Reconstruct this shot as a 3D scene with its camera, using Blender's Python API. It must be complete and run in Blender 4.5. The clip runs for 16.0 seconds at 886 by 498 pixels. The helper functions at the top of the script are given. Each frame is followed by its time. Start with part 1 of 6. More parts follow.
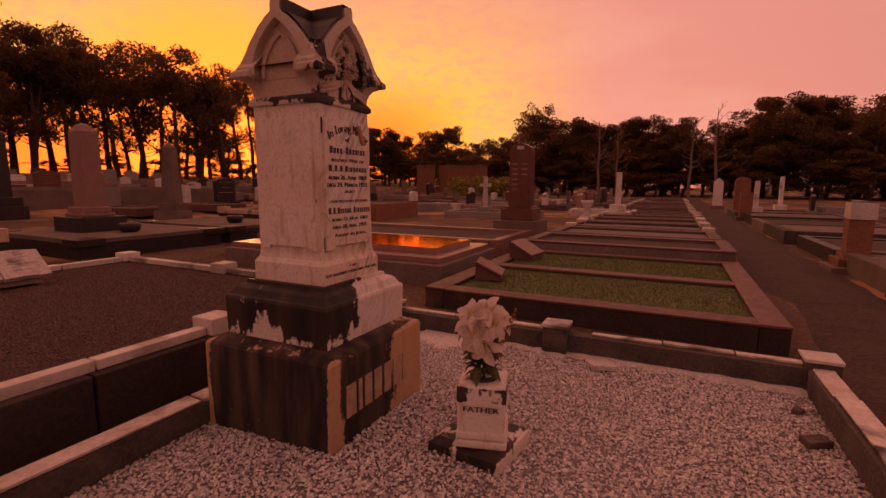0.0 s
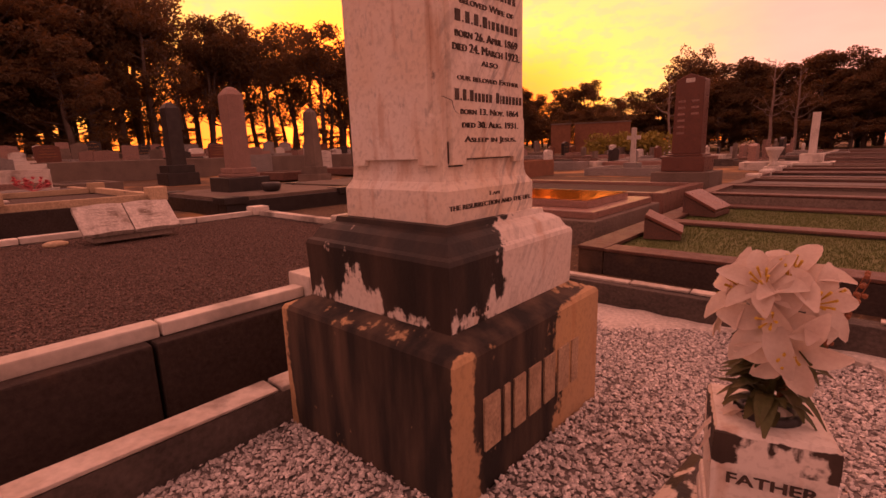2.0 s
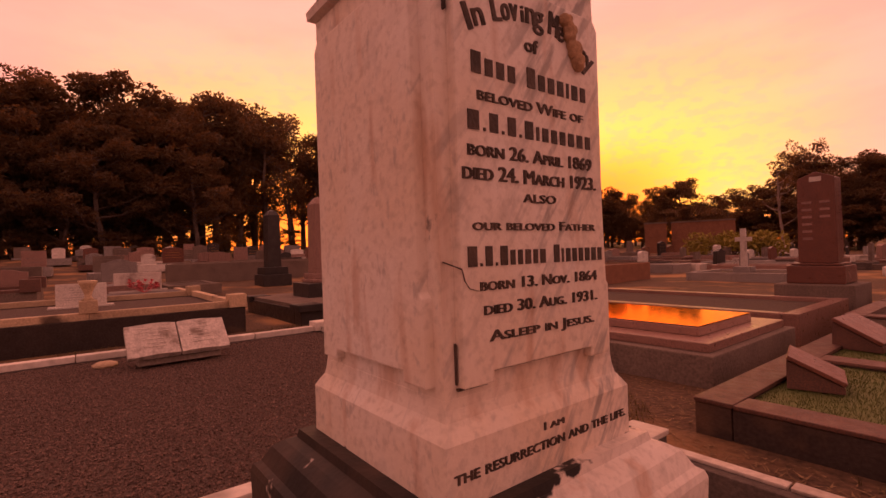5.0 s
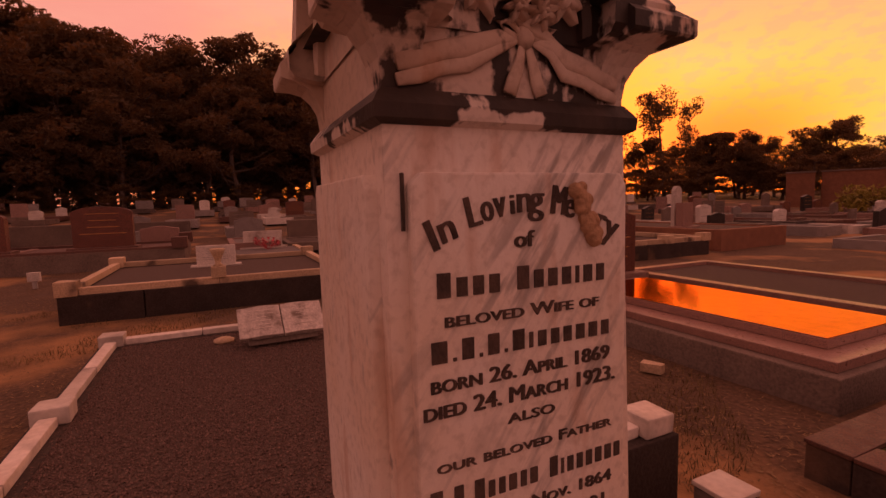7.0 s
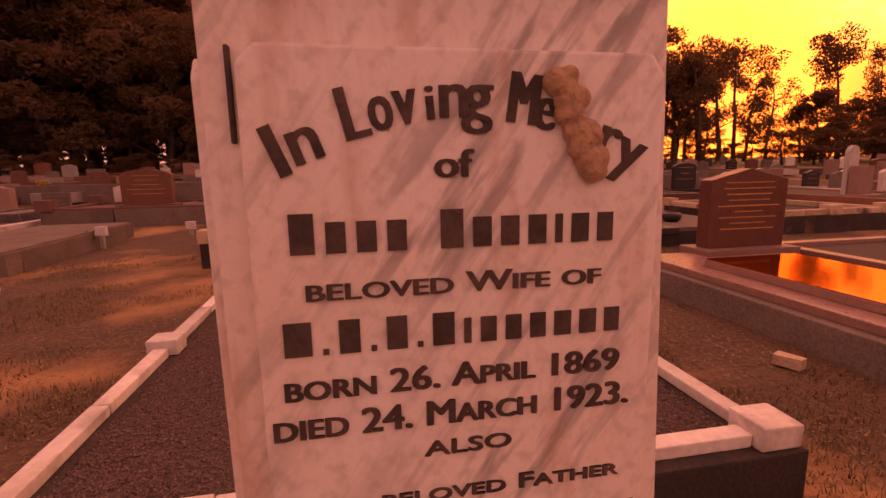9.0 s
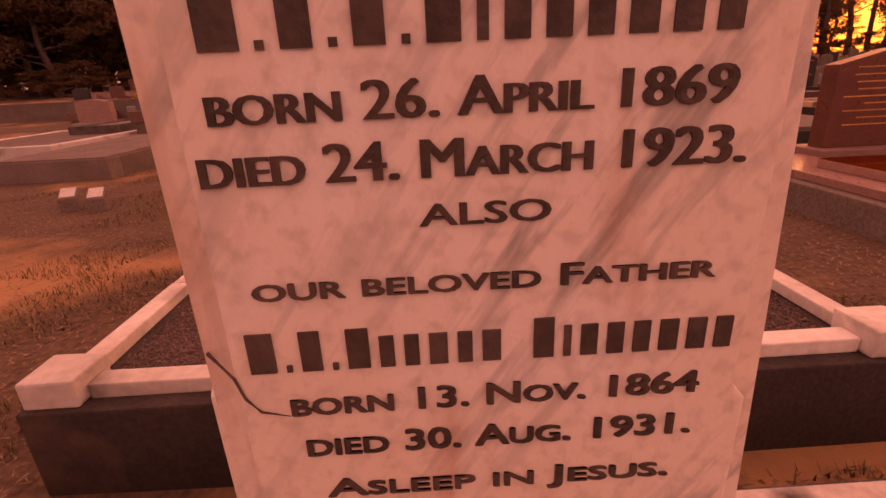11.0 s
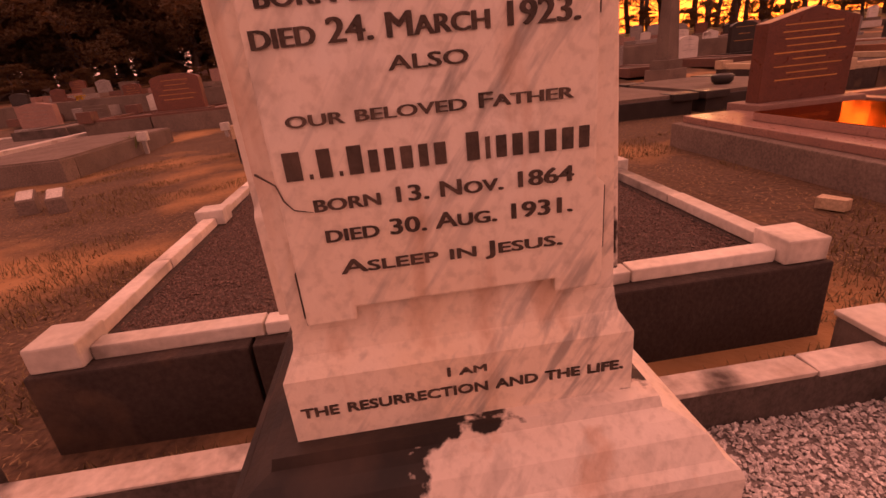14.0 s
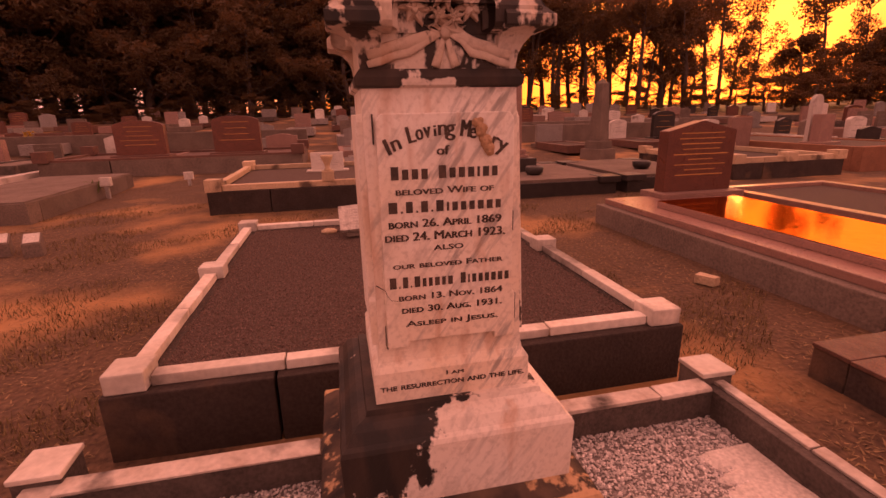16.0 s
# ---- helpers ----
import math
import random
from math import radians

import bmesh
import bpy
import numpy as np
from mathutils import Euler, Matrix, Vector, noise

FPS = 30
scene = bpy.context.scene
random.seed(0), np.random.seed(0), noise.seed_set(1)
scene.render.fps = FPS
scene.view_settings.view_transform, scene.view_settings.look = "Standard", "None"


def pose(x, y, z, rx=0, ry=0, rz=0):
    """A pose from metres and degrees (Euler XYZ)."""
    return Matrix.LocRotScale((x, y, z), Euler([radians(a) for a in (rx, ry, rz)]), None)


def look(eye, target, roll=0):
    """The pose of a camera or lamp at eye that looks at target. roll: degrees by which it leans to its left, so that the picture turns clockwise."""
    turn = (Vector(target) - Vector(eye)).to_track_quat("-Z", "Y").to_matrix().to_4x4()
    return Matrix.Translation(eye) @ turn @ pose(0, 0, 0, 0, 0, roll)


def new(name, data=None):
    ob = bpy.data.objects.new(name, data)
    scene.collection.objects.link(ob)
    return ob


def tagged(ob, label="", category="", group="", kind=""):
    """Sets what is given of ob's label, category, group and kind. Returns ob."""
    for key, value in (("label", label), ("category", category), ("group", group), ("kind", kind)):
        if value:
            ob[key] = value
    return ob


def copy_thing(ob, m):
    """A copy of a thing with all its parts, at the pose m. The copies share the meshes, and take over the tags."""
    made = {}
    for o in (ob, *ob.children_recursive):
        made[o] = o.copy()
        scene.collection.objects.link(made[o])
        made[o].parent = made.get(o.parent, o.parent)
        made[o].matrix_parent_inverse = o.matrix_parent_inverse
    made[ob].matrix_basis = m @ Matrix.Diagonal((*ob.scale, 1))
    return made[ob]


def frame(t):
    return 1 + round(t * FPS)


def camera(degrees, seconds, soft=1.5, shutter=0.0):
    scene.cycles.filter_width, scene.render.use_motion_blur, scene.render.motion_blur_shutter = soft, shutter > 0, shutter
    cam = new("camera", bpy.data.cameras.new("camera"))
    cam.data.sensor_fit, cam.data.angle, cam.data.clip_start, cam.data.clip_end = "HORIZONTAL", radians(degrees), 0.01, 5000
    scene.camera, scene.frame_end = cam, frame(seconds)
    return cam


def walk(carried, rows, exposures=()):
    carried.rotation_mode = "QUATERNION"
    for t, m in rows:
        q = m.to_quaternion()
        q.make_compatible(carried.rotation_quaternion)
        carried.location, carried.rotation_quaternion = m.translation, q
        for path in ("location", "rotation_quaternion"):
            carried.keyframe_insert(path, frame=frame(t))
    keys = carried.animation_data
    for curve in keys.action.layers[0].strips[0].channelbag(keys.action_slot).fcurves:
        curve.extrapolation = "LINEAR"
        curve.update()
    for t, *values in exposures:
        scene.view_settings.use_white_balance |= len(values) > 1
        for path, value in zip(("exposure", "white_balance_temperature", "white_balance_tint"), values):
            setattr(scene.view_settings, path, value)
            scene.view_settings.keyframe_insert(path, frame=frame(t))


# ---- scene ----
cam = camera(86.3, 16.0)
PATH = [
    (0, (1.347, -1.551, 0.991), (0.481, 0.231, 0.723), 0.4),
    (0.5, (1.332, -1.428, 0.973), (0.342, 0.281, 0.657), 0.1),
    (1, (1.201, -1.261, 0.93), (0.066, 0.344, 0.564), -0.7),
    (1.5, (0.965, -1.063, 0.835), (-0.279, 0.448, 0.423), -1.0),
    (2, (0.864, -0.954, 0.769), (-0.442, 0.505, 0.365), -1.8),
    (2.5, (0.805, -0.861, 0.717), (-0.539, 0.564, 0.311), -0.9),
    (3, (0.676, -0.712, 0.633), (-0.751, 0.653, 0.315), -1.7),
    (3.5, (0.608, -0.607, 0.652), (-0.866, 0.729, 0.447), -2.2),
    (4, (0.58, -0.569, 0.743), (-0.942, 0.726, 0.656), -1.8),
    (4.2, (0.583, -0.562, 0.766), (-0.952, 0.72, 0.748), -1.7),
    (6.3, (0.628, -0.381, 1.149), (-1.089, 0.638, 1.036), -0.3),
    (6.5, (0.637, -0.377, 1.175), (-1.124, 0.558, 1.019), -1.0),
    (7, (0.611, -0.315, 1.205), (-1.192, 0.528, 1.012), -1.5),
    (7.5, (0.57, -0.237, 1.196), (-1.284, 0.484, 0.987), -1.5),
    (8, (0.544, -0.16, 1.193), (-1.35, 0.436, 0.957), -1.4),
    (8.2, (0.533, -0.138, 1.186), (-1.362, 0.408, 0.94), -1.4),
    (10.3, (0.427, -0.04, 1.088), (-1.495, 0.066, 0.543), -1.5),
    (10.5, (0.421, -0.036, 1.067), (-1.49, 0.05, 0.483), -1.9),
    (11, (0.403, -0.033, 1.025), (-1.478, 0.012, 0.347), -2.7),
    (11.5, (0.394, -0.031, 0.984), (-1.469, 0.008, 0.258), -3.1),
    (12, (0.392, -0.031, 0.956), (-1.459, 0.031, 0.202), -2.2),
    (12.5, (0.412, -0.029, 0.928), (-1.425, 0.012, 0.137), -2.9),
    (13, (0.454, -0.02, 0.926), (-1.381, 0.041, 0.133), -4.4),
    (13.5, (0.509, -0.027, 0.938), (-1.336, 0.074, 0.171), -5.2),
    (14, (0.584, -0.045, 0.961), (-1.267, 0.117, 0.221), -5.8),
    (14.5, (0.696, -0.08, 1.005), (-1.15, 0.252, 0.311), -6.5),
    (15, (0.835, -0.174, 1.075), (-1.0, 0.235, 0.394), -5.4),
    (15.5, (0.983, -0.236, 1.168), (-0.859, 0.193, 0.517), -3.7),
    (16, (1.122, -0.221, 1.232), (-0.759, 0.183, 0.685), -1.3),
]
EXPOSURES = [(0, -0.08), (0.5, 0.08), (1.5, 0.52), (2.5, 0.95), (3.5, 1.14), (4.2, 1.0), (6.3, 0.05), (7.0, 0.1), (8.0, 0.5), (10.3, 1.16), (12.5, 1.01), (14.5, 1.08), (16, 1.15)]
walk(cam, [(t, look(eye, target, roll)) for t, eye, target, roll in PATH], EXPOSURES)

# ---- light: the afterglow of a sunset behind the trees ----
SUN_AZ, SUN_EL, SKY_STRENGTH = 141.0, 7.0, 1.0
SKY_AWAY = (0.42, 0.170, 0.145)


def make_world():
    w = bpy.data.worlds.new("sunset_sky")
    w.use_nodes = True
    scene.world = w
    nt = w.node_tree
    nt.nodes.clear()
    N, L = nt.nodes.new, nt.links.new

    def math_node(op, a, b=None, c=None, clamp=False):
        n = N("ShaderNodeMath")
        n.operation, n.use_clamp = op, clamp
        for k, v in enumerate((a, b, c)):
            if v is None:
                continue
            if isinstance(v, (int, float)):
                n.inputs[k].default_value = v
            else:
                L(v, n.inputs[k])
        return n.outputs[0]

    def mix(fac, a, b, mode="MIX"):
        n = N("ShaderNodeMix")
        n.data_type, n.blend_type = "RGBA", mode
        for k, v in ((0, fac), (6, a), (7, b)):
            if isinstance(v, (int, float)):
                n.inputs[k].default_value = v
            elif isinstance(v, tuple):
                n.inputs[k].default_value = (*v, 1)
            else:
                L(v, n.inputs[k])
        return n.outputs[2]

    co = N("ShaderNodeTexCoord")
    sep = N("ShaderNodeSeparateXYZ")
    L(co.outputs["Generated"], sep.inputs[0])
    sx, sy = math.cos(radians(SUN_AZ)), math.sin(radians(SUN_AZ))
    flat = math_node("SQRT", math_node("ADD", math_node("MULTIPLY", sep.outputs[0], sep.outputs[0]), math_node("ADD", math_node("MULTIPLY", sep.outputs[1], sep.outputs[1]), 1e-4)))
    toward = math_node("DIVIDE", math_node("ADD", math_node("MULTIPLY", sep.outputs[0], sx), math_node("MULTIPLY", sep.outputs[1], sy)), flat)
    height = math_node("MAXIMUM", sep.outputs[2], 0.0)
    # broad glow round the place of the sunset: orange at the horizon, yellow above, salmon higher up, mauve on the far side
    def smooth(value, lo, hi):
        n = N("ShaderNodeMapRange")
        n.interpolation_type = "SMOOTHSTEP"
        n.inputs[1].default_value, n.inputs[2].default_value = lo, hi
        L(value, n.inputs[0])
        return n.outputs[0]

    def cloud_noise(scale, lo, hi, squash):
        n, m = N("ShaderNodeTexNoise"), N("ShaderNodeMapping")
        n.inputs["Scale"].default_value, n.inputs["Detail"].default_value = scale, 8
        m.inputs["Scale"].default_value = squash
        L(co.outputs["Generated"], m.inputs[0])
        L(m.outputs[0], n.inputs["Vector"])
        return smooth(n.outputs[0], lo, hi)

    side = smooth(toward, -0.9, 0.95)
    near = smooth(toward, 0.70, 0.95)
    low = smooth(height, 0.46, 0.10)
    rim = smooth(height, 0.085, 0.02)
    cloud = cloud_noise(3.0, 0.40, 0.66, (1, 1, 3.5))
    fleece = cloud_noise(34.0, 0.46, 0.62, (1, 1, 2.2))
    base = mix(side, SKY_AWAY, (0.88, 0.315, 0.24))
    base = mix(math_node("MULTIPLY", cloud, 0.38), base, (0.98, 0.43, 0.31))
    glow = math_node("MULTIPLY", math_node("MULTIPLY", near, low), math_node("SUBTRACT", 1.0, math_node("MULTIPLY", fleece, 0.30)))
    col = mix(glow, base, (1.25, 0.66, 0.05))
    col = mix(math_node("MULTIPLY", rim, smooth(toward, 0.45, 0.85)), col, (1.35, 0.24, 0.016))
    col = mix(math_node("MULTIPLY", smooth(height, 0.24, 0.10), smooth(toward, 0.86, 0.96)), col, (1.6, 0.27, 0.014))
    el = radians(SUN_EL + 1.5)
    spot = math_node("ADD", math_node("MULTIPLY", sep.outputs[0], sx * math.cos(el)), math_node("ADD", math_node("MULTIPLY", sep.outputs[1], sy * math.cos(el)), math_node("MULTIPLY", sep.outputs[2], math.sin(el))))
    col = mix(math_node("MULTIPLY", smooth(spot, 0.968, 1.0), 0.95), col, (2.7, 0.50, 0.022))
    sky = N("ShaderNodeTexSky")
    sky.sky_type, sky.sun_disc = "NISHITA", False
    sky.sun_elevation, sky.sun_rotation = radians(SUN_EL), radians(90 - SUN_AZ)
    tinted = mix(1.0, sky.outputs[0], (0.025, 0.006, 0.004), "MULTIPLY")
    total = mix(1.0, col, tinted, "ADD")
    bg = N("ShaderNodeBackground")
    bg.inputs[1].default_value = SKY_STRENGTH
    L(total, bg.inputs[0])
    L(bg.outputs[0], N("ShaderNodeOutputWorld").inputs[0])


make_world()
sun_data = bpy.data.lights.new("sun", "SUN")
sun_data.energy, sun_data.angle, sun_data.color = 0.8, radians(12), (1.0, 0.48, 0.18)
sun = new("sun", sun_data)
a, e = radians(SUN_AZ), radians(SUN_EL)
sun.matrix_world = look((math.cos(a) * 90 * math.cos(e), math.sin(a) * 90 * math.cos(e), 90 * math.sin(e)), (0, 0, 0.8))


# ---- materials ----
def material(name, colour, rough=0.8, alt=None, scale=6.0, fine=80.0, bump=0.3, spread=0.18, metal=0.0, spec=0.3, coat=0.0, speckle=None, dirt=None, dirt_amount=0.5, island=False):
    """Two-scale mottling between colour and alt, fine grain, bump; optional speckle colour and broad dirt patches."""
    m = bpy.data.materials.new(name)
    m.use_nodes = True
    nt = m.node_tree
    N, L = nt.nodes.new, nt.links.new
    b = nt.nodes["Principled BSDF"]
    b.inputs["Roughness"].default_value, b.inputs["Metallic"].default_value = rough, metal
    b.inputs["Specular IOR Level"].default_value = spec
    b.inputs["Coat Weight"].default_value, b.inputs["Coat Roughness"].default_value = coat, 0.08
    co, info = N("ShaderNodeTexCoord"), N("ShaderNodeObjectInfo")
    shift = N("ShaderNodeVectorMath")
    shift.operation = "MULTIPLY_ADD"
    comb = N("ShaderNodeCombineXYZ")
    for k in range(3):
        L(info.outputs["Random"], comb.inputs[k])
    L(comb.outputs[0], shift.inputs[0])
    shift.inputs[1].default_value = (13.0, 29.0, 7.0)
    L(co.outputs["Object"], shift.inputs[2])
    alt = alt or tuple(c * 0.55 for c in colour)

    def noise_tex(sc, detail=5):
        n = N("ShaderNodeTexNoise")
        n.inputs["Scale"].default_value, n.inputs["Detail"].default_value = sc, detail
        L(shift.outputs[0], n.inputs["Vector"])
        return n.outputs[0]

    def ramp(fac, lo, hi):
        r = N("ShaderNodeMapRange")
        r.inputs[1].default_value, r.inputs[2].default_value = lo, hi
        L(fac, r.inputs[0])
        return r.outputs[0]

    def mix(fac, c1, c2, mode="MIX"):
        x = N("ShaderNodeMix")
        x.data_type, x.blend_type = "RGBA", mode
        for k, v in ((0, fac), (6, c1), (7, c2)):
            if isinstance(v, (int, float)):
                x.inputs[k].default_value = v
            elif isinstance(v, tuple):
                x.inputs[k].default_value = (*v, 1)
            else:
                L(v, x.inputs[k])
        return x.outputs[2]

    c = mix(ramp(noise_tex(scale), 0.35, 0.68), colour, alt)
    grain = noise_tex(fine, 3)
    c = mix(spread * 2, c, mix(ramp(grain, 0.3, 0.7), tuple(v * 0.45 for v in colour), tuple(min(1, v * 1.45) for v in colour)))
    if speckle:
        v = N("ShaderNodeTexVoronoi")
        v.inputs["Scale"].default_value = fine * 2.2
        L(shift.outputs[0], v.inputs["Vector"])
        c = mix(ramp(v.outputs["Color"], 0.62, 0.72), c, speckle)
    if dirt:
        c = mix(ramp(noise_tex(scale * 0.45, 8), 0.62 - dirt_amount * 0.25, 0.75 - dirt_amount * 0.25), c, dirt)
    var = N("ShaderNodeHueSaturation")
    vr = ramp(info.outputs["Random"], 0, 1)
    vr.node.inputs[3].default_value, vr.node.inputs[4].default_value = 0.82, 1.15
    if island:
        geo = N("ShaderNodeNewGeometry")
        vr = ramp(geo.outputs["Random Per Island"], 0, 1)
        vr.node.inputs[3].default_value, vr.node.inputs[4].default_value = 0.58, 1.25
    L(vr, var.inputs["Value"])
    L(c, var.inputs["Color"])
    L(var.outputs[0], b.inputs["Base Color"])
    bp = N("ShaderNodeBump")
    bp.inputs["Strength"].default_value, bp.inputs["Distance"].default_value = bump, 0.01
    L(grain, bp.inputs["Height"])
    L(bp.outputs[0], b.inputs["Normal"])
    rr = ramp(noise_tex(scale * 3), 0.3, 0.7)
    rr.node.inputs[3].default_value, rr.node.inputs[4].default_value = max(0.03, rough - 0.1), min(1, rough + 0.1)
    L(rr, b.inputs["Roughness"])
    return m


def stained(name, clean, clean2, black, masks, veins=0.35, rough=0.55, soft=0.045, brown=(0.070, 0.046, 0.035)):
    """Veined marble or stone with black growth. masks: rows of (axis, from, to, weight): the black thickens from 'from'
    to 'to' along an axis.
    """
    m = bpy.data.materials.new(name)
    m.use_nodes = True
    nt = m.node_tree
    N, L = nt.nodes.new, nt.links.new
    b = nt.nodes["Principled BSDF"]
    b.inputs["Specular IOR Level"].default_value = 0.3
    co = N("ShaderNodeTexCoord")
    sep = N("ShaderNodeSeparateXYZ")
    L(co.outputs["Object"], sep.inputs[0])

    def noise_tex(sc, detail=5, squash=(1, 1, 1), turn=(0, 0, 0)):
        spin, mp = N("ShaderNodeMapping"), N("ShaderNodeMapping")
        spin.inputs["Rotation"].default_value, mp.inputs["Scale"].default_value = turn, squash
        L(co.outputs["Object"], spin.inputs[0])
        L(spin.outputs[0], mp.inputs[0])
        n = N("ShaderNodeTexNoise")
        n.inputs["Scale"].default_value, n.inputs["Detail"].default_value = sc, detail
        L(mp.outputs[0], n.inputs["Vector"])
        return n.outputs[0]

    def ramp(fac, lo, hi, a=0.0, z=1.0):
        r = N("ShaderNodeMapRange")
        for k, v in enumerate((lo, hi, a, z)):
            r.inputs[k + 1].default_value = v
        L(fac, r.inputs[0])
        return r.outputs[0]

    def mix(fac, c1, c2):
        x = N("ShaderNodeMix")
        x.data_type = "RGBA"
        for k, v in ((0, fac), (6, c1), (7, c2)):
            if isinstance(v, (int, float)):
                x.inputs[k].default_value = v
            elif isinstance(v, tuple):
                x.inputs[k].default_value = (*v, 1)
            else:
                L(v, x.inputs[k])
        return x.outputs[2]

    def calc(op, p, q):
        n = N("ShaderNodeMath")
        n.operation = op
        for k, v in enumerate((p, q)):
            if isinstance(v, (int, float)):
                n.inputs[k].default_value = v
            else:
                L(v, n.inputs[k])
        return n.outputs[0]

    c = mix(ramp(noise_tex(3.5), 0.35, 0.65), clean, clean2)
    lean = (radians(34), 0, 0)
    streak = noise_tex(62.0, 5, (0.5, 1.0, 0.17), lean)
    where = ramp(noise_tex(7.0, 4, (1, 1, 0.55), lean), 0.40, 0.62)
    # the front slab is cut from more strongly veined stone than the sides
    where = calc("MULTIPLY", where, ramp(sep.outputs[0], 0.150, 0.163, 0.22, 1.0))
    c = mix(calc("MULTIPLY", calc("MULTIPLY", ramp(streak, 0.50, 0.63), where), veins), c, tuple(v * 0.33 for v in clean))
    hair = noise_tex(60.0, 4, (1.0, 1.0, 0.10), lean)
    c = mix(calc("MULTIPLY", ramp(hair, 0.60, 0.72), veins * 0.6), c, tuple(v * 0.4 for v in clean))
    c = mix(calc("MULTIPLY", ramp(noise_tex(85, 6), 0.5, 0.68), 0.34), c, tuple(v * 0.52 for v in clean2))
    # thin rusty runs
    c = mix(calc("MULTIPLY", ramp(noise_tex(22, 5, (1, 1, 0.2)), 0.58, 0.70), 0.42), c, (0.42, 0.20, 0.09))
    total = None
    for axis, lo, hi, weight in masks:
        r = ramp(sep.outputs["XYZ".index(axis)], lo, hi, 0.0, weight)
        total = r if total is None else calc("ADD", total, r)
    if total is not None:
        drip = noise_tex(22, 5, (1, 1, 0.22))
        blot = noise_tex(6, 6)
        edge = calc("ADD", total, calc("ADD", calc("MULTIPLY", calc("SUBTRACT", drip, 0.5), 1.3), calc("MULTIPLY", calc("SUBTRACT", blot, 0.5), 1.5)))
        edge = calc("ADD", edge, calc("MULTIPLY", calc("SUBTRACT", noise_tex(70, 4), 0.5), soft * 8))
        c = mix(ramp(edge, 0.515 - soft, 0.515 + soft), c, mix(ramp(noise_tex(13, 7, (1, 1, 0.18)), 0.40, 0.72), black, brown))
    L(c, b.inputs["Base Color"])
    bp = N("ShaderNodeBump")
    bp.inputs["Strength"].default_value, bp.inputs["Distance"].default_value = 0.25, 0.004
    L(noise_tex(90, 4), bp.inputs["Height"])
    L(bp.outputs[0], b.inputs["Normal"])
    b.inputs["Roughness"].default_value = rough
    return m


BLACK = (0.019, 0.016, 0.015)
# Z row paints shade along the plinth foot; Y row stains the right edge
M_SHAFT = stained("veined_white_marble", (0.80, 0.74, 0.69), (0.75, 0.61, 0.48), BLACK, [("Y", 0.138, 0.166, 0.36), ("Z", 0.618, 0.606, 0.34)], 0.8)
# last Z row darkens the narrow top fillet
M_DIE = stained("marble_with_black_growth", (0.74, 0.68, 0.63), (0.68, 0.58, 0.50), BLACK, [("Y", 0.0, -0.10, 1.0), ("X", 0.16, 0.02, -0.16), ("Z", 0.475, 0.41, -0.44), ("Z", 0.592, 0.604, 0.45)], 0.3)
M_BASE = stained("sandstone_with_black_growth", (0.52, 0.33, 0.17), (0.46, 0.30, 0.18), BLACK, [("Y", 0.155, 0.02, 0.9), ("Y", -0.235, -0.275, -0.85), ("X", 0.322, 0.304, 0.95), ("X", -0.285, -0.31, -0.8), ("Z", 0.36, 0.385, -0.22)], 0.1, 0.8, 0.10, (0.115, 0.076, 0.053))
M_CAP_FRONT = stained("marble_cap_with_soot", (0.66, 0.58, 0.52), (0.55, 0.43, 0.33), BLACK, [("X", 0.10, 0.158, 0.56), ("Z", 1.43, 1.52, -0.22), ("Y", 0.19, 0.215, -0.2)], 0.3)
M_CARVING = stained("brown_weathered_carving", (0.60, 0.50, 0.42), (0.46, 0.32, 0.22), BLACK, [("Z", 1.0, 1.1, 0.31)], 0.2)
M_CAP_ROOF = stained("soot_black_marble", (0.50, 0.44, 0.40), (0.4, 0.34, 0.3), BLACK, [("Z", 1.30, 1.48, 0.95)], 0.3)
M_CORNICE = stained("blackened_marble_cornice", (0.68, 0.60, 0.54), (0.6, 0.5, 0.42), BLACK, [("X", -0.2, 0.15, 0.62), ("Z", 1.296, 1.303, 0.20)], 0.3)
M_VASE = stained("vase_marble", (0.74, 0.68, 0.63), (0.68, 0.58, 0.5), BLACK, [("Z", 0.204, 0.220, 0.62), ("Z", 0.266, 0.274, -0.5)], 0.3)
M_VASE_BASE = stained("vase_base_marble", (0.70, 0.62, 0.55), (0.64, 0.54, 0.46), BLACK, [("X", 0.144, 0.126, 0.66)], 0.2)
M_LETTER = material("lead_lettering", (0.050, 0.037, 0.031), 0.65, (0.13, 0.085, 0.065), 30, 200, 0.2)
M_GILT = material("gilt_lettering", (0.55, 0.30, 0.09), 0.5, (0.4, 0.2, 0.06), 30, 200, 0.2)
M_BASE_LETTER = material("worn_raised_lettering", (0.42, 0.30, 0.20), 0.8, (0.24, 0.16, 0.11), 22, 120, 0.3)
M_COPING = material("pale_marble_coping", (0.68, 0.62, 0.56), 0.6, (0.54, 0.46, 0.39), 4, 34, 0.15, 0.09, dirt=(0.10, 0.078, 0.068), dirt_amount=0.32)
M_COPING_WARM = material("cream_painted_coping", (0.56, 0.42, 0.28), 0.7, (0.46, 0.33, 0.21), 5, 60, 0.3, 0.2, dirt=(0.10, 0.07, 0.05), dirt_amount=0.2)
M_OLD_COPING = material("grimy_broken_coping", (0.62, 0.55, 0.49), 0.75, (0.42, 0.34, 0.28), 9, 40, 0.3, 0.12, dirt=(0.07, 0.055, 0.048), dirt_amount=0.30)
M_DARK_WALL = material("dark_brown_render", (0.055, 0.039, 0.033), 0.85, (0.026, 0.020, 0.018), 3.5, 60, 0.4, 0.2, dirt=(0.15, 0.09, 0.055), dirt_amount=0.06)
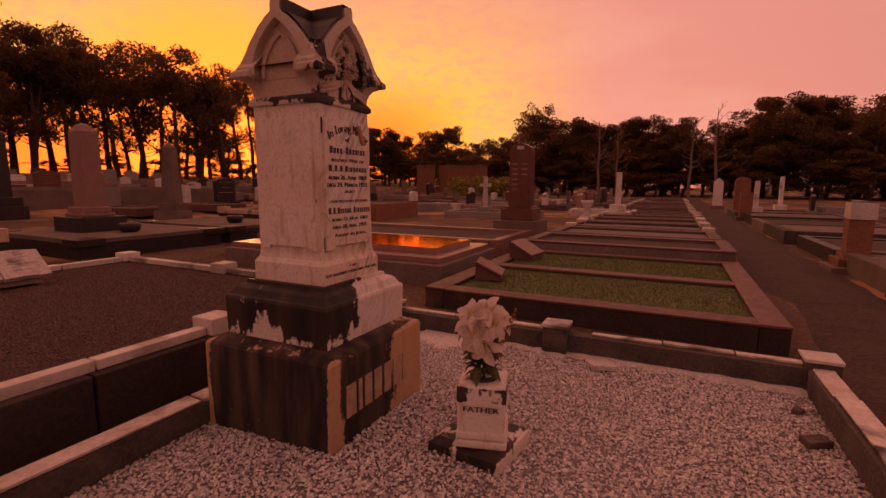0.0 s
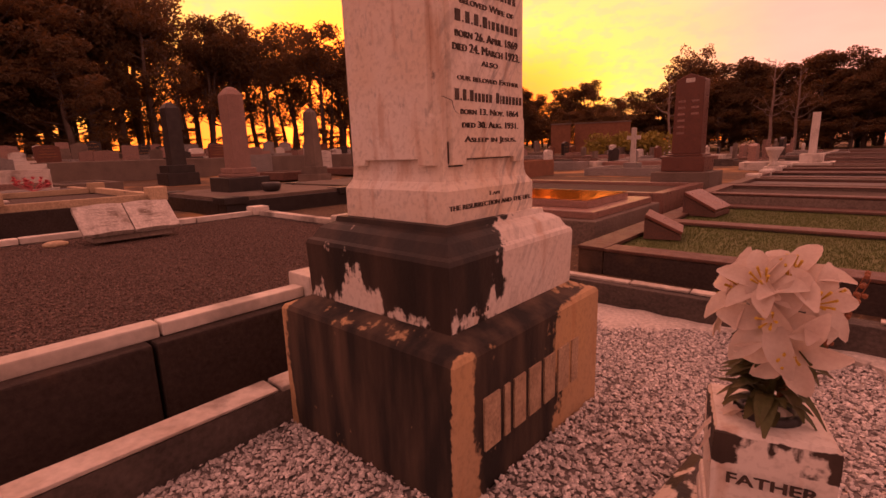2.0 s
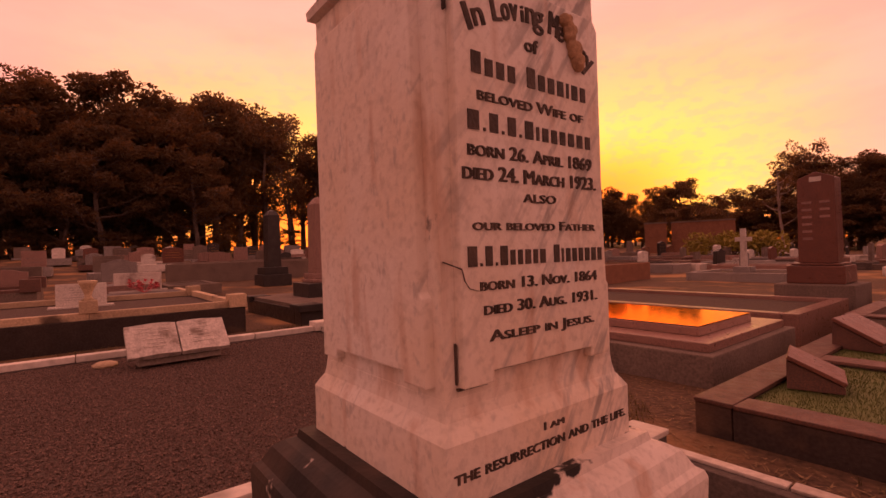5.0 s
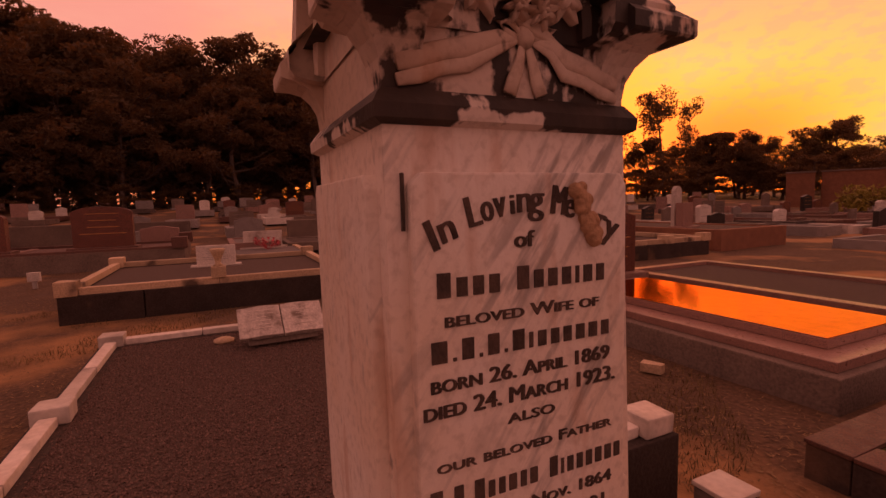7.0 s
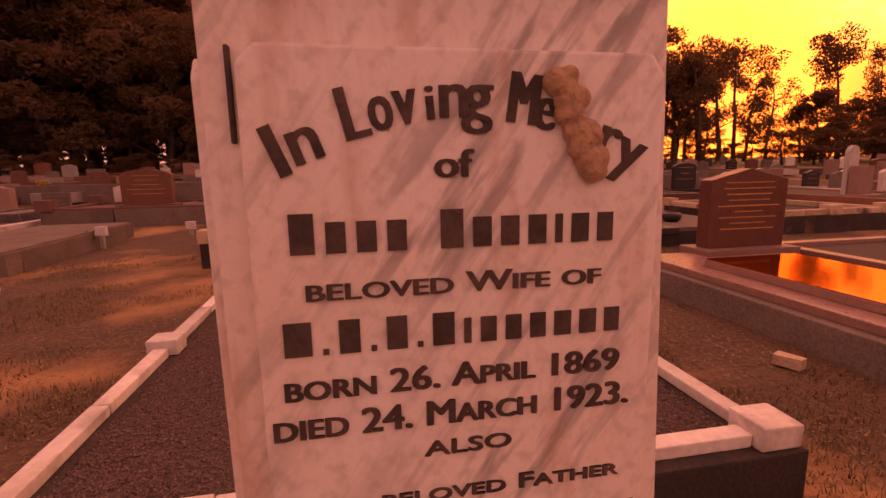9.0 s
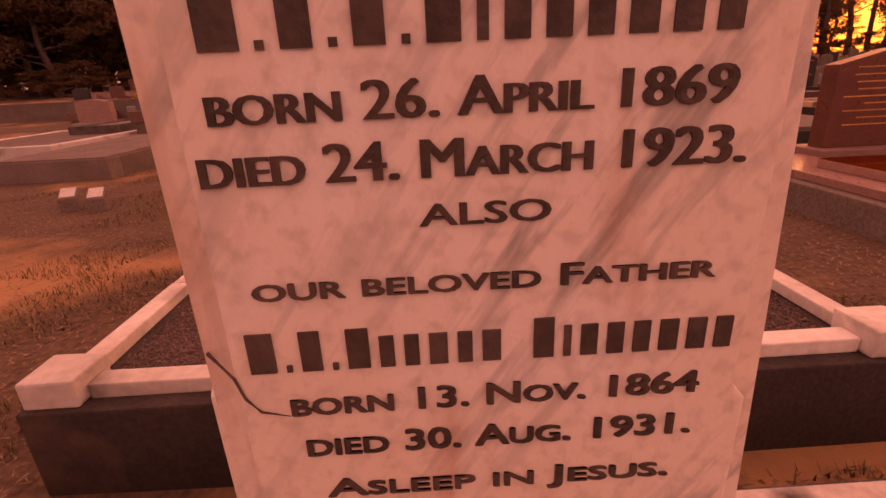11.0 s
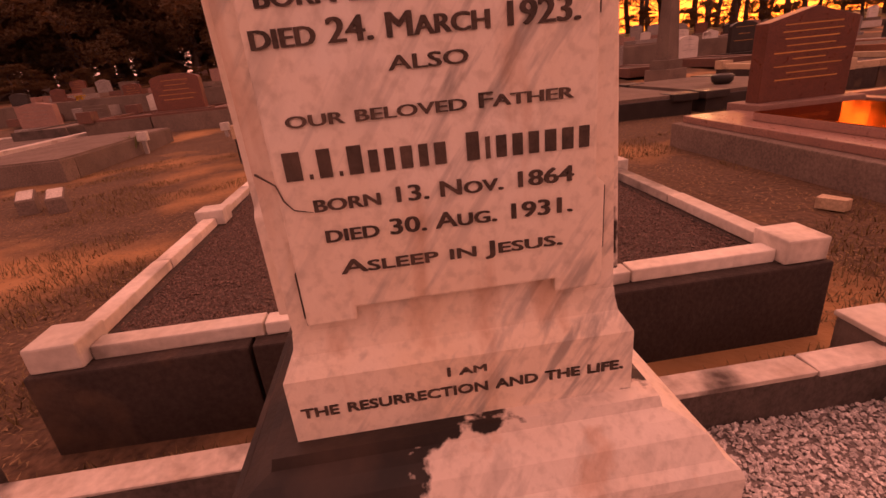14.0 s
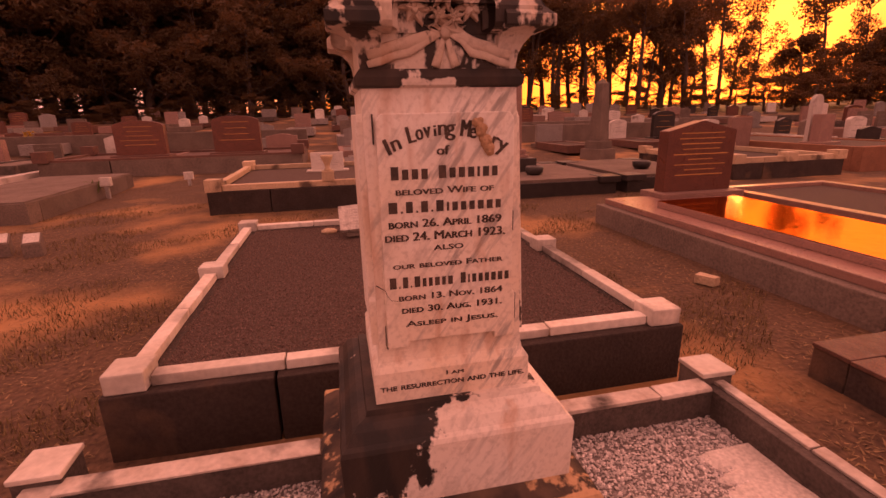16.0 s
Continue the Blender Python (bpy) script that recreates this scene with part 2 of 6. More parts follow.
M_KERB = material("grimy_concrete_kerb", (0.105, 0.083, 0.072), 0.85, (0.030, 0.025, 0.023), 6, 70, 0.5, 0.2, dirt=(0.20, 0.155, 0.13), dirt_amount=0.08)
M_GRAVEL = material("white_quartz_chips", (0.72, 0.66, 0.63), 0.6, (0.50, 0.44, 0.42), 60, 300, 0.1, 0.15, island=True)
M_GRAVEL_BED = material("grey_gravel_bed", (0.20, 0.175, 0.165), 0.95, (0.11, 0.095, 0.09), 40, 150, 0.6, 0.25)
M_BROWN_CHIPS = material("brown_granite_chips", (0.185, 0.116, 0.094), 0.75, (0.085, 0.056, 0.05), 60, 300, 0.1, 0.2, island=True)
M_BROWN_BED = material("dark_chip_bed", (0.10, 0.07, 0.058), 0.95, (0.05, 0.036, 0.03), 30, 150, 0.6, 0.25)
M_GROUND = material("dry_earth_and_grass", (0.115, 0.068, 0.040), 0.95, (0.034, 0.024, 0.019), 1.5, 30, 1.0, 0.36, dirt=(0.33, 0.18, 0.078), dirt_amount=0.42)
M_PATH = material("trodden_path", (0.070, 0.046, 0.034), 0.95, (0.032, 0.023, 0.019), 2.2, 40, 0.6, 0.3)
M_LITTER = material("dry_grass_litter", (0.26, 0.17, 0.085), 0.9, (0.13, 0.085, 0.05), 3, 60, 0.1, 0.2, island=True)
M_DRY_GRASS = material("short_dry_grass", (0.20, 0.135, 0.06), 0.9, (0.10, 0.075, 0.036), 2, 60, 0.1, 0.2, island=True)
M_TURF = material("artificial_turf", (0.125, 0.155, 0.050), 0.8, (0.155, 0.155, 0.060), 5, 90, 0.2, 0.2)
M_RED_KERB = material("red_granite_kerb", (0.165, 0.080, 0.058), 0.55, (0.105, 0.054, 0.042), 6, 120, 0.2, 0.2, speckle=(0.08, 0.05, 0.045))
M_PINK = material("polished_pink_granite", (0.36, 0.20, 0.155), 0.34, (0.27, 0.15, 0.12), 8, 160, 0.04, 0.15, spec=0.4, coat=0.1, speckle=(0.14, 0.09, 0.08))
M_SLAB = material("mirror_polished_granite_slab", (0.74, 0.36, 0.21), 0.05, (0.60, 0.29, 0.16), 8, 160, 0.0, 0.08, spec=0.5, metal=1.0)
M_SLAB.node_tree.nodes["Principled BSDF"].inputs["Specular Tint"].default_value = (1.0, 0.5, 0.28, 1)
M_FAINT = material("worn_carved_writing", (0.60, 0.545, 0.50), 0.8, (0.48, 0.43, 0.38), 20, 120, 0.2)
M_PINK_MATT = material("sawn_pink_granite", (0.34, 0.205, 0.165), 0.6, (0.26, 0.155, 0.125), 6, 140, 0.15, 0.18, speckle=(0.16, 0.10, 0.09))
M_RED = material("red_granite", (0.19, 0.075, 0.05), 0.35, (0.13, 0.052, 0.038), 7, 150, 0.08, 0.15, speckle=(0.07, 0.035, 0.03))
M_GREY = material("grey_granite", (0.24, 0.21, 0.195), 0.7, (0.15, 0.13, 0.12), 6, 140, 0.2, 0.2, speckle=(0.36, 0.32, 0.3))
M_PALE = material("pale_marble_stone", (0.66, 0.60, 0.55), 0.65, (0.5, 0.44, 0.38), 4, 70, 0.25, 0.2, dirt=(0.2, 0.15, 0.12), dirt_amount=0.2)
M_BOOK = material("mottled_grey_marble", (0.60, 0.54, 0.49), 0.7, (0.34, 0.29, 0.26), 16, 60, 0.3, 0.16, dirt=(0.2, 0.16, 0.13), dirt_amount=0.35)
M_BLACKSTONE = material("black_granite", (0.03, 0.025, 0.024), 0.4, (0.05, 0.04, 0.036), 7, 150, 0.1, 0.15)
M_CONCRETE = material("old_concrete", (0.19, 0.145, 0.12), 0.9, (0.10, 0.075, 0.062), 2.5, 60, 0.4, 0.22)
M_BRICK = material("rust_brick", (0.26, 0.12, 0.07), 0.9, (0.17, 0.08, 0.05), 5, 60, 0.4, 0.2)
M_PETAL = material("cream_petal", (0.80, 0.70, 0.62), 0.55, (0.74, 0.58, 0.5), 12, 120, 0.1, 0.08)
M_PINK_PETAL = material("pink_petal", (0.72, 0.20, 0.22), 0.6, (0.6, 0.12, 0.15), 12, 120, 0.1, 0.1)
M_STAMEN = material("yellow_stamen", (0.62, 0.42, 0.05), 0.6, (0.5, 0.3, 0.04), 20, 120, 0.1, 0.1)
M_LEAF = material("faded_plastic_leaf", (0.075, 0.085, 0.03), 0.6, (0.13, 0.09, 0.04), 12, 120, 0.1, 0.15)
M_BERRY = material("rust_sprig", (0.34, 0.13, 0.06), 0.6, (0.22, 0.08, 0.04), 20, 120, 0.1, 0.1)
M_MUD = material("dry_mud", (0.40, 0.255, 0.15), 0.95, (0.28, 0.165, 0.10), 25, 160, 0.5, 0.2)
M_BARK = material("eucalypt_bark", (0.14, 0.10, 0.08), 0.9, (0.07, 0.05, 0.042), 2, 25, 0.4, 0.2)
M_DEAD = material("bare_grey_wood", (0.26, 0.19, 0.16), 0.9, (0.15, 0.11, 0.09), 2, 25, 0.3, 0.2)
M_FOLIAGE = material("dark_gum_foliage", (0.12, 0.082, 0.046), 0.7, (0.085, 0.060, 0.033), 0.6, 6, 0.1, 0.2)


def let_light_through(m, colour, share):
    """Thin leaves: part of the light passes through them."""
    nt = m.node_tree
    b = nt.nodes["Principled BSDF"]
    out = [n for n in nt.nodes if n.type == "OUTPUT_MATERIAL"][0]
    thin, both = nt.nodes.new("ShaderNodeBsdfTranslucent"), nt.nodes.new("ShaderNodeMixShader")
    thin.inputs[0].default_value = (*colour, 1)
    both.inputs[0].default_value = share
    nt.links.new(b.outputs[0], both.inputs[1])
    nt.links.new(thin.outputs[0], both.inputs[2])
    nt.links.new(both.outputs[0], out.inputs[0])


let_light_through(M_FOLIAGE, (0.22, 0.10, 0.03), 0.4)
let_light_through(M_PETAL, (0.75, 0.6, 0.5), 0.3)
M_BUSH = material("yellow_green_bush", (0.30, 0.23, 0.04), 0.7, (0.16, 0.14, 0.03), 1.2, 8, 0.1, 0.2)
M_STEEL = material("galvanised_post", (0.5, 0.47, 0.45), 0.45, (0.4, 0.36, 0.34), 8, 90, 0.1, 0.1, metal=0.5)


# ---- mesh helpers ----
G = -0.04   # level of the open ground; the gravel of the plot lies at 0


def part(name, bm, mat, parent=None, label="", smooth=False):
    me = bpy.data.meshes.new(name)
    bm.to_mesh(me)
    bm.free()
    me.materials.append(mat)
    if smooth:
        me.polygons.foreach_set("use_smooth", [True] * len(me.polygons))
    ob = new(name, me)
    if parent:
        ob.parent = parent
    if label:
        ob["label"] = label
    return ob


def thing(name, label, category, at=(0, 0, 0), turn=0, group="", kind=""):
    ob = new(name)
    ob.empty_display_size = 0.1
    ob.matrix_basis = pose(*at, 0, 0, turn)
    return tagged(ob, label, category, group, kind)


def box(x0, x1, y0, y1, z0, z1, bevel=0.006, bm=None, segs=2, wobble=0.0):
    out = bm or bmesh.new()
    tmp = bmesh.new()
    bmesh.ops.create_cube(tmp, size=1)
    for v in tmp.verts:
        v.co = Vector(((x0 + x1) / 2 + v.co.x * (x1 - x0), (y0 + y1) / 2 + v.co.y * (y1 - y0), (z0 + z1) / 2 + v.co.z * (z1 - z0)))
        if wobble:
            v.co += Vector([random.uniform(-wobble, wobble) for _ in range(3)])
    if bevel:
        bmesh.ops.bevel(tmp, geom=tmp.edges[:], offset=bevel, segments=segs, affect="EDGES", profile=0.6)
    me = bpy.data.meshes.new("t")
    tmp.to_mesh(me)
    tmp.free()
    out.from_mesh(me)
    bpy.data.meshes.remove(me)
    return out


def stack(rings, bm=None):
    """A square solid from rows (half_x, half_y, z), closed below and above."""
    out = bm or bmesh.new()
    loops = []
    for hx, hy, z in rings:
        loops.append([out.verts.new(p) for p in ((-hx, -hy, z), (hx, -hy, z), (hx, hy, z), (-hx, hy, z))])
    for a_, b_ in zip(loops, loops[1:]):
        for k in range(4):
            out.faces.new((a_[k], a_[(k + 1) % 4], b_[(k + 1) % 4], b_[k]))
    out.faces.new(loops[0][::-1])
    out.faces.new(loops[-1])
    return out


def soften(bm, width=0.004, segs=2):
    bmesh.ops.bevel(bm, geom=[e for e in bm.edges if e.calc_face_angle(0) > 0.3], offset=width, segments=segs, affect="EDGES", profile=0.6)
    return bm


def lathe(profile, steps=16, bm=None):
    out = bm or bmesh.new()
    rows = [[out.verts.new((r * math.cos(2 * math.pi * k / steps), r * math.sin(2 * math.pi * k / steps), z)) for k in range(steps)] for r, z in profile]
    for a_, b_ in zip(rows, rows[1:]):
        for k in range(steps):
            out.faces.new((a_[k], a_[(k + 1) % steps], b_[(k + 1) % steps], b_[k]))
    out.faces.new(rows[0][::-1])
    out.faces.new(rows[-1])
    return out


def prism(outline, y0, y1, bm=None):
    """An outline in x and z, drawn anticlockwise seen from -y, made solid from y0 to y1."""
    out = bm or bmesh.new()
    a_ = [out.verts.new((x, y0, z)) for x, z in outline]
    b_ = [out.verts.new((x, y1, z)) for x, z in outline]
    n = len(outline)
    out.faces.new(a_)
    out.faces.new(b_[::-1])
    for k in range(n):
        out.faces.new((a_[k], b_[k], b_[(k + 1) % n], a_[(k + 1) % n]))
    bmesh.ops.recalc_face_normals(out, faces=out.faces[:])
    return out


def tube(points, radii, sides=6, bm=None):
    out = bm or bmesh.new()
    rows = []
    for k, p in enumerate(points):
        p = Vector(p)
        d = (Vector(points[min(k + 1, len(points) - 1)]) - Vector(points[max(k - 1, 0)])).normalized()
        u = d.orthogonal().normalized()
        w = d.cross(u)
        rows.append([out.verts.new(p + (u * math.cos(2 * math.pi * j / sides) + w * math.sin(2 * math.pi * j / sides)) * radii[k]) for j in range(sides)])
    for a_, b_ in zip(rows, rows[1:]):
        for j in range(sides):
            out.faces.new((a_[j], a_[(j + 1) % sides], b_[(j + 1) % sides], b_[j]))
    out.faces.new(rows[-1])
    return out


def stuff(name, verts, faces, mat, label, category, parent=None):
    me = bpy.data.meshes.new(name)
    me.from_pydata(verts, [], faces)
    me.materials.append(mat)
    ob = new(name, me)
    if parent:
        ob.parent = parent
        ob["kind"] = "stuff"
        ob["label"] = label
        return ob
    return tagged(ob, label, category, kind="stuff")


def chips(rng, n, x0, x1, y0, y1, z, size, lift=None, keep=None):
    """Vertices and faces of n small angular stones lying on a rectangle."""
    base = np.array([(1, 0, 0), (-1, 0, 0), (0, 1, 0), (0, -1, 0), (0, 0, 1), (0, 0, -1)], float)
    tri = np.array([(0, 2, 4), (2, 1, 4), (1, 3, 4), (3, 0, 4), (2, 0, 5), (1, 2, 5), (3, 1, 5), (0, 3, 5)])
    c = np.stack([rng.uniform(x0, x1, n), rng.uniform(y0, y1, n), np.zeros(n)], 1)
    if keep is not None:
        c = c[keep(c[:, 0], c[:, 1])]
        n = len(c)
    c[:, 2] = z + rng.uniform(-0.35, 0.35, n) * size + (lift(c[:, 0], c[:, 1]) if lift else 0)
    s = size * rng.uniform(0.45, 1.25, (n, 1, 1)) * rng.uniform(0.6, 1.2, (n, 1, 3)) * np.array([1, 1, 0.7])
    v = base[None] * s + rng.normal(0, 0.16, (n, 6, 3)) * size
    ang = rng.uniform(0, 6.28, n)
    tilt = rng.normal(0, 0.5, n)
    ca, sa, ct, st = np.cos(ang), np.sin(ang), np.cos(tilt), np.sin(tilt)
    x, y, w = v[..., 0], v[..., 1], v[..., 2]
    x, w = x * ct[:, None] + w * st[:, None], -x * st[:, None] + w * ct[:, None]
    v = np.stack([x * ca[:, None] - y * sa[:, None], x * sa[:, None] + y * ca[:, None], w], -1) + c[:, None]
    f = tri[None] + (np.arange(n) * 6)[:, None, None]
    return v.reshape(-1, 3).tolist(), f.reshape(-1, 3).tolist()


def text_mesh(name, words, height, width, mat, parent, m, depth=0.0015, bold=0.055, caps=False):
    """Words of the built-in font, fitted to a cap height and a width, standing on their own base line at m."""
    cu = bpy.data.curves.new(name, "FONT")
    cu.body, cu.size, cu.align_x, cu.align_y = words, 1.0, "CENTER", "BOTTOM_BASELINE"
    cu.resolution_u = 3
    cu.small_caps_scale = 0.76
    for ch in cu.body_format:
        ch.use_small_caps = caps
    tmp = bpy.data.objects.new("t", cu)
    scene.collection.objects.link(tmp)
    bpy.context.view_layer.update()
    me = bpy.data.meshes.new_from_object(tmp.evaluated_get(bpy.context.evaluated_depsgraph_get()))
    scene.collection.objects.unlink(tmp)
    bpy.data.objects.remove(tmp)
    me.name = name
    co = np.array([v.co for v in me.vertices])
    w, h = np.ptp(co[:, 0]), co[:, 1].max()
    width = width or height * w / h
    mid = (co[:, 0].max() + co[:, 0].min()) / 2
    bm = bmesh.new()
    bm.from_mesh(me)
    bpy.data.meshes.remove(me)
    for v in bm.verts:
        v.co = Vector(((v.co.x - mid) * width / w, v.co.y * height / h, 0))
    out = bmesh.ops.extrude_face_region(bm, geom=bm.faces[:])
    for v in [g for g in out["geom"] if isinstance(g, bmesh.types.BMVert)]:
        v.co.z += depth
    bmesh.ops.recalc_face_normals(bm, faces=bm.faces[:])
    me = bpy.data.meshes.new("t")
    bm.to_mesh(me)
    for v in bm.verts:
        v.co.x -= bold * height
    for k in (0, 1):
        me.transform(Matrix.Translation((bold * height * k, 0, 0.0002)))
        bm.from_mesh(me)
    bpy.data.meshes.remove(me)
    bm.transform(m)
    return part(name, bm, mat, parent)


def bars(widths, height, width, mat, parent, m, depth=0.0015, gap=0.55, small=1.0):
    """Upright plain bars in place of a name: one a character, 0 for a space between words; a narrow one below 0.35 is a full stop."""
    total = sum((w if w else 0.7) for w in widths) + gap * (len(widths) - 1)
    k = width / total
    x = -width / 2
    first = True
    for w in widths:
        if w:
            tall = height * (0.17 if w < 0.35 else 1.0 if first else small)
            b = box(x, x + w * k, 0, tall, 0, depth, 0)
            b.transform(m)
            part("name_bar", b, mat, parent)
            first = w < 0.35
        else:
            first = True
        x += ((w if w else 0.7) + gap) * k


FACE_X = Matrix(((0, 0, 1, 0), (1, 0, 0, 0), (0, 1, 0, 0), (0, 0, 0, 1)))     # writing on a face that looks along +x
FACE_NY = Matrix(((1, 0, 0, 0), (0, 0, -1, 0), (0, 1, 0, 0), (0, 0, 0, 1)))   # writing on a face that looks along -y

rng = np.random.default_rng(7)


# ---- ground ----
def rise(x):
    """The field climbs a little beyond the near graves."""
    return min(2.0, 0.045 * max(0.0, -x - 9.0))


def make_ground():
    bm = bmesh.new()
    xs = [-400, -200, -100, -60, -40, -30] + [-24 + 0.6 * k for k in range(60)] + [14, 20, 40, 80, 200, 400]
    ys = [-400, -200, -80, -40, -20] + [-12 + 0.6 * k for k in range(70)] + [32, 36, 42, 50, 70, 110, 200, 400]
    grid = [[bm.verts.new((x, y, G - 0.02 + rise(x) + (0.022 * noise.noise((x * 0.7, y * 0.7, 0)) + 0.01 * noise.noise((x * 2.1, y * 2.1, 3)) if abs(x) < 30 and abs(y) < 40 else 0))) for y in ys] for x in xs]
    for i in range(len(xs) - 1):
        for j in range(len(ys) - 1):
            bm.faces.new((grid[i][j], grid[i + 1][j], grid[i + 1][j + 1], grid[i][j + 1]))
    tagged(part("ground", bm, M_GROUND, smooth=True), "dry brown earth with patchy dead grass", "ground", kind="structure")
    bm = bmesh.new()
    rows = []
    for k in range(46):
        y = -6 + k * 1.1
        wob = 0.10 * noise.noise((0, y * 0.6, 5))
        rows.append([bm.verts.new((x, y, G - 0.004 + dz)) for x, dz in ((2.2 + wob, -0.025), (2.5 + wob, 0.004), (2.8, 0.012), (3.0 + wob, 0.004), (3.3 + wob, -0.025))])
    for a_, b_ in zip(rows, rows[1:]):
        for j in range(4):
            bm.faces.new((a_[j], a_[j + 1], b_[j + 1], b_[j]))
    tagged(part("path", bm, M_PATH, smooth=True), "narrow trodden earth path between grave rows", "path", kind="structure")
    def scatter(n, far, patchy):
        r = rng.uniform(0, 1, n) ** 0.75 * far
        ang = rng.uniform(radians(60), radians(236), n)
        px, py = np.cos(ang) * r + 0.3, np.sin(ang) * r
        built = ((px > -3.65) & (px < -0.6) & (py > -1.25) & (py < 1.42)) | ((px > -0.55) & (px < 2.15) & (py < 1.38)) | ((px > -0.6) & (px < 2.15) & (py > 1.88)) | ((px < -0.7) & (px > -4.4) & (py > 2.7) & (py < 6.4)) | ((px > -9.1) & (px < -5.85) & (py > -2.1) & (py < 6.2)) | (px < -10.9) | ((px > 2.2) & (px < 3.3))
        wave = np.sin(px * 1.9 + 1.3 * np.sin(py * 1.3)) * np.cos(py * 2.3 + px * 0.7) + 0.6 * np.sin(px * 5.1 + py * 3.7)
        keep = ~built & (wave > patchy)
        return px[keep], py[keep]

    def blades(name, px, py, ln, wd, up, mat, label):
        n = len(px)
        z = np.array([G - 0.014 + 0.022 * noise.noise((x * 0.7, y * 0.7, 0)) + 0.01 * noise.noise((x * 2.1, y * 2.1, 3)) for x, y in zip(px, py)])
        a_, l_, w_, u_ = rng.uniform(0, 6.28, n), rng.uniform(*ln, n), rng.uniform(*wd, n), rng.uniform(*up, n)
        dx, dy = np.cos(a_), np.sin(a_)
        v = np.stack([np.stack([px - dy * w_, py + dx * w_, z], 1), np.stack([px + dy * w_, py - dx * w_, z], 1), np.stack([px + dx * l_, py + dy * l_, z + u_], 1)], 1)
        stuff(name, v.reshape(-1, 3).tolist(), np.arange(n * 3).reshape(-1, 3).tolist(), mat, label, "grass")

    blades("grass_litter", *scatter(70000, 9.0, -9), (0.015, 0.05), (0.002, 0.006), (0.002, 0.012), M_LITTER, "dry leaf litter scattered on the earth")
    blades("dry_grass", *scatter(150000, 8.0, 0.25), (0.008, 0.035), (0.0015, 0.004), (0.015, 0.05), M_DRY_GRASS, "patchy short dry grass")


make_ground()


# ---- the monument ----
def along(points, n):
    """n + 1 points at even steps along a line of points."""
    lens = [0.0]
    for p, q in zip(points, points[1:]):
        lens.append(lens[-1] + math.dist(p, q))
    out, k = [], 0
    for i in range(n + 1):
        d = lens[-1] * i / n
        while k < len(points) - 2 and lens[k + 1] < d:
            k += 1
        f = (d - lens[k]) / max(1e-9, lens[k + 1] - lens[k])
        out.append(tuple(u + (v - u) * f for u, v in zip(points[k], points[k + 1])))
    return out


def settled(bm):
    """The shaft narrows upwards and has settled a little to one side."""
    for v in bm.verts:
        f = min(1.0, max(0.0, (v.co.z - 0.724) / 0.56))
        v.co.y = v.co.y * (1 - 0.05 * f) - 0.012 * f
    return bm


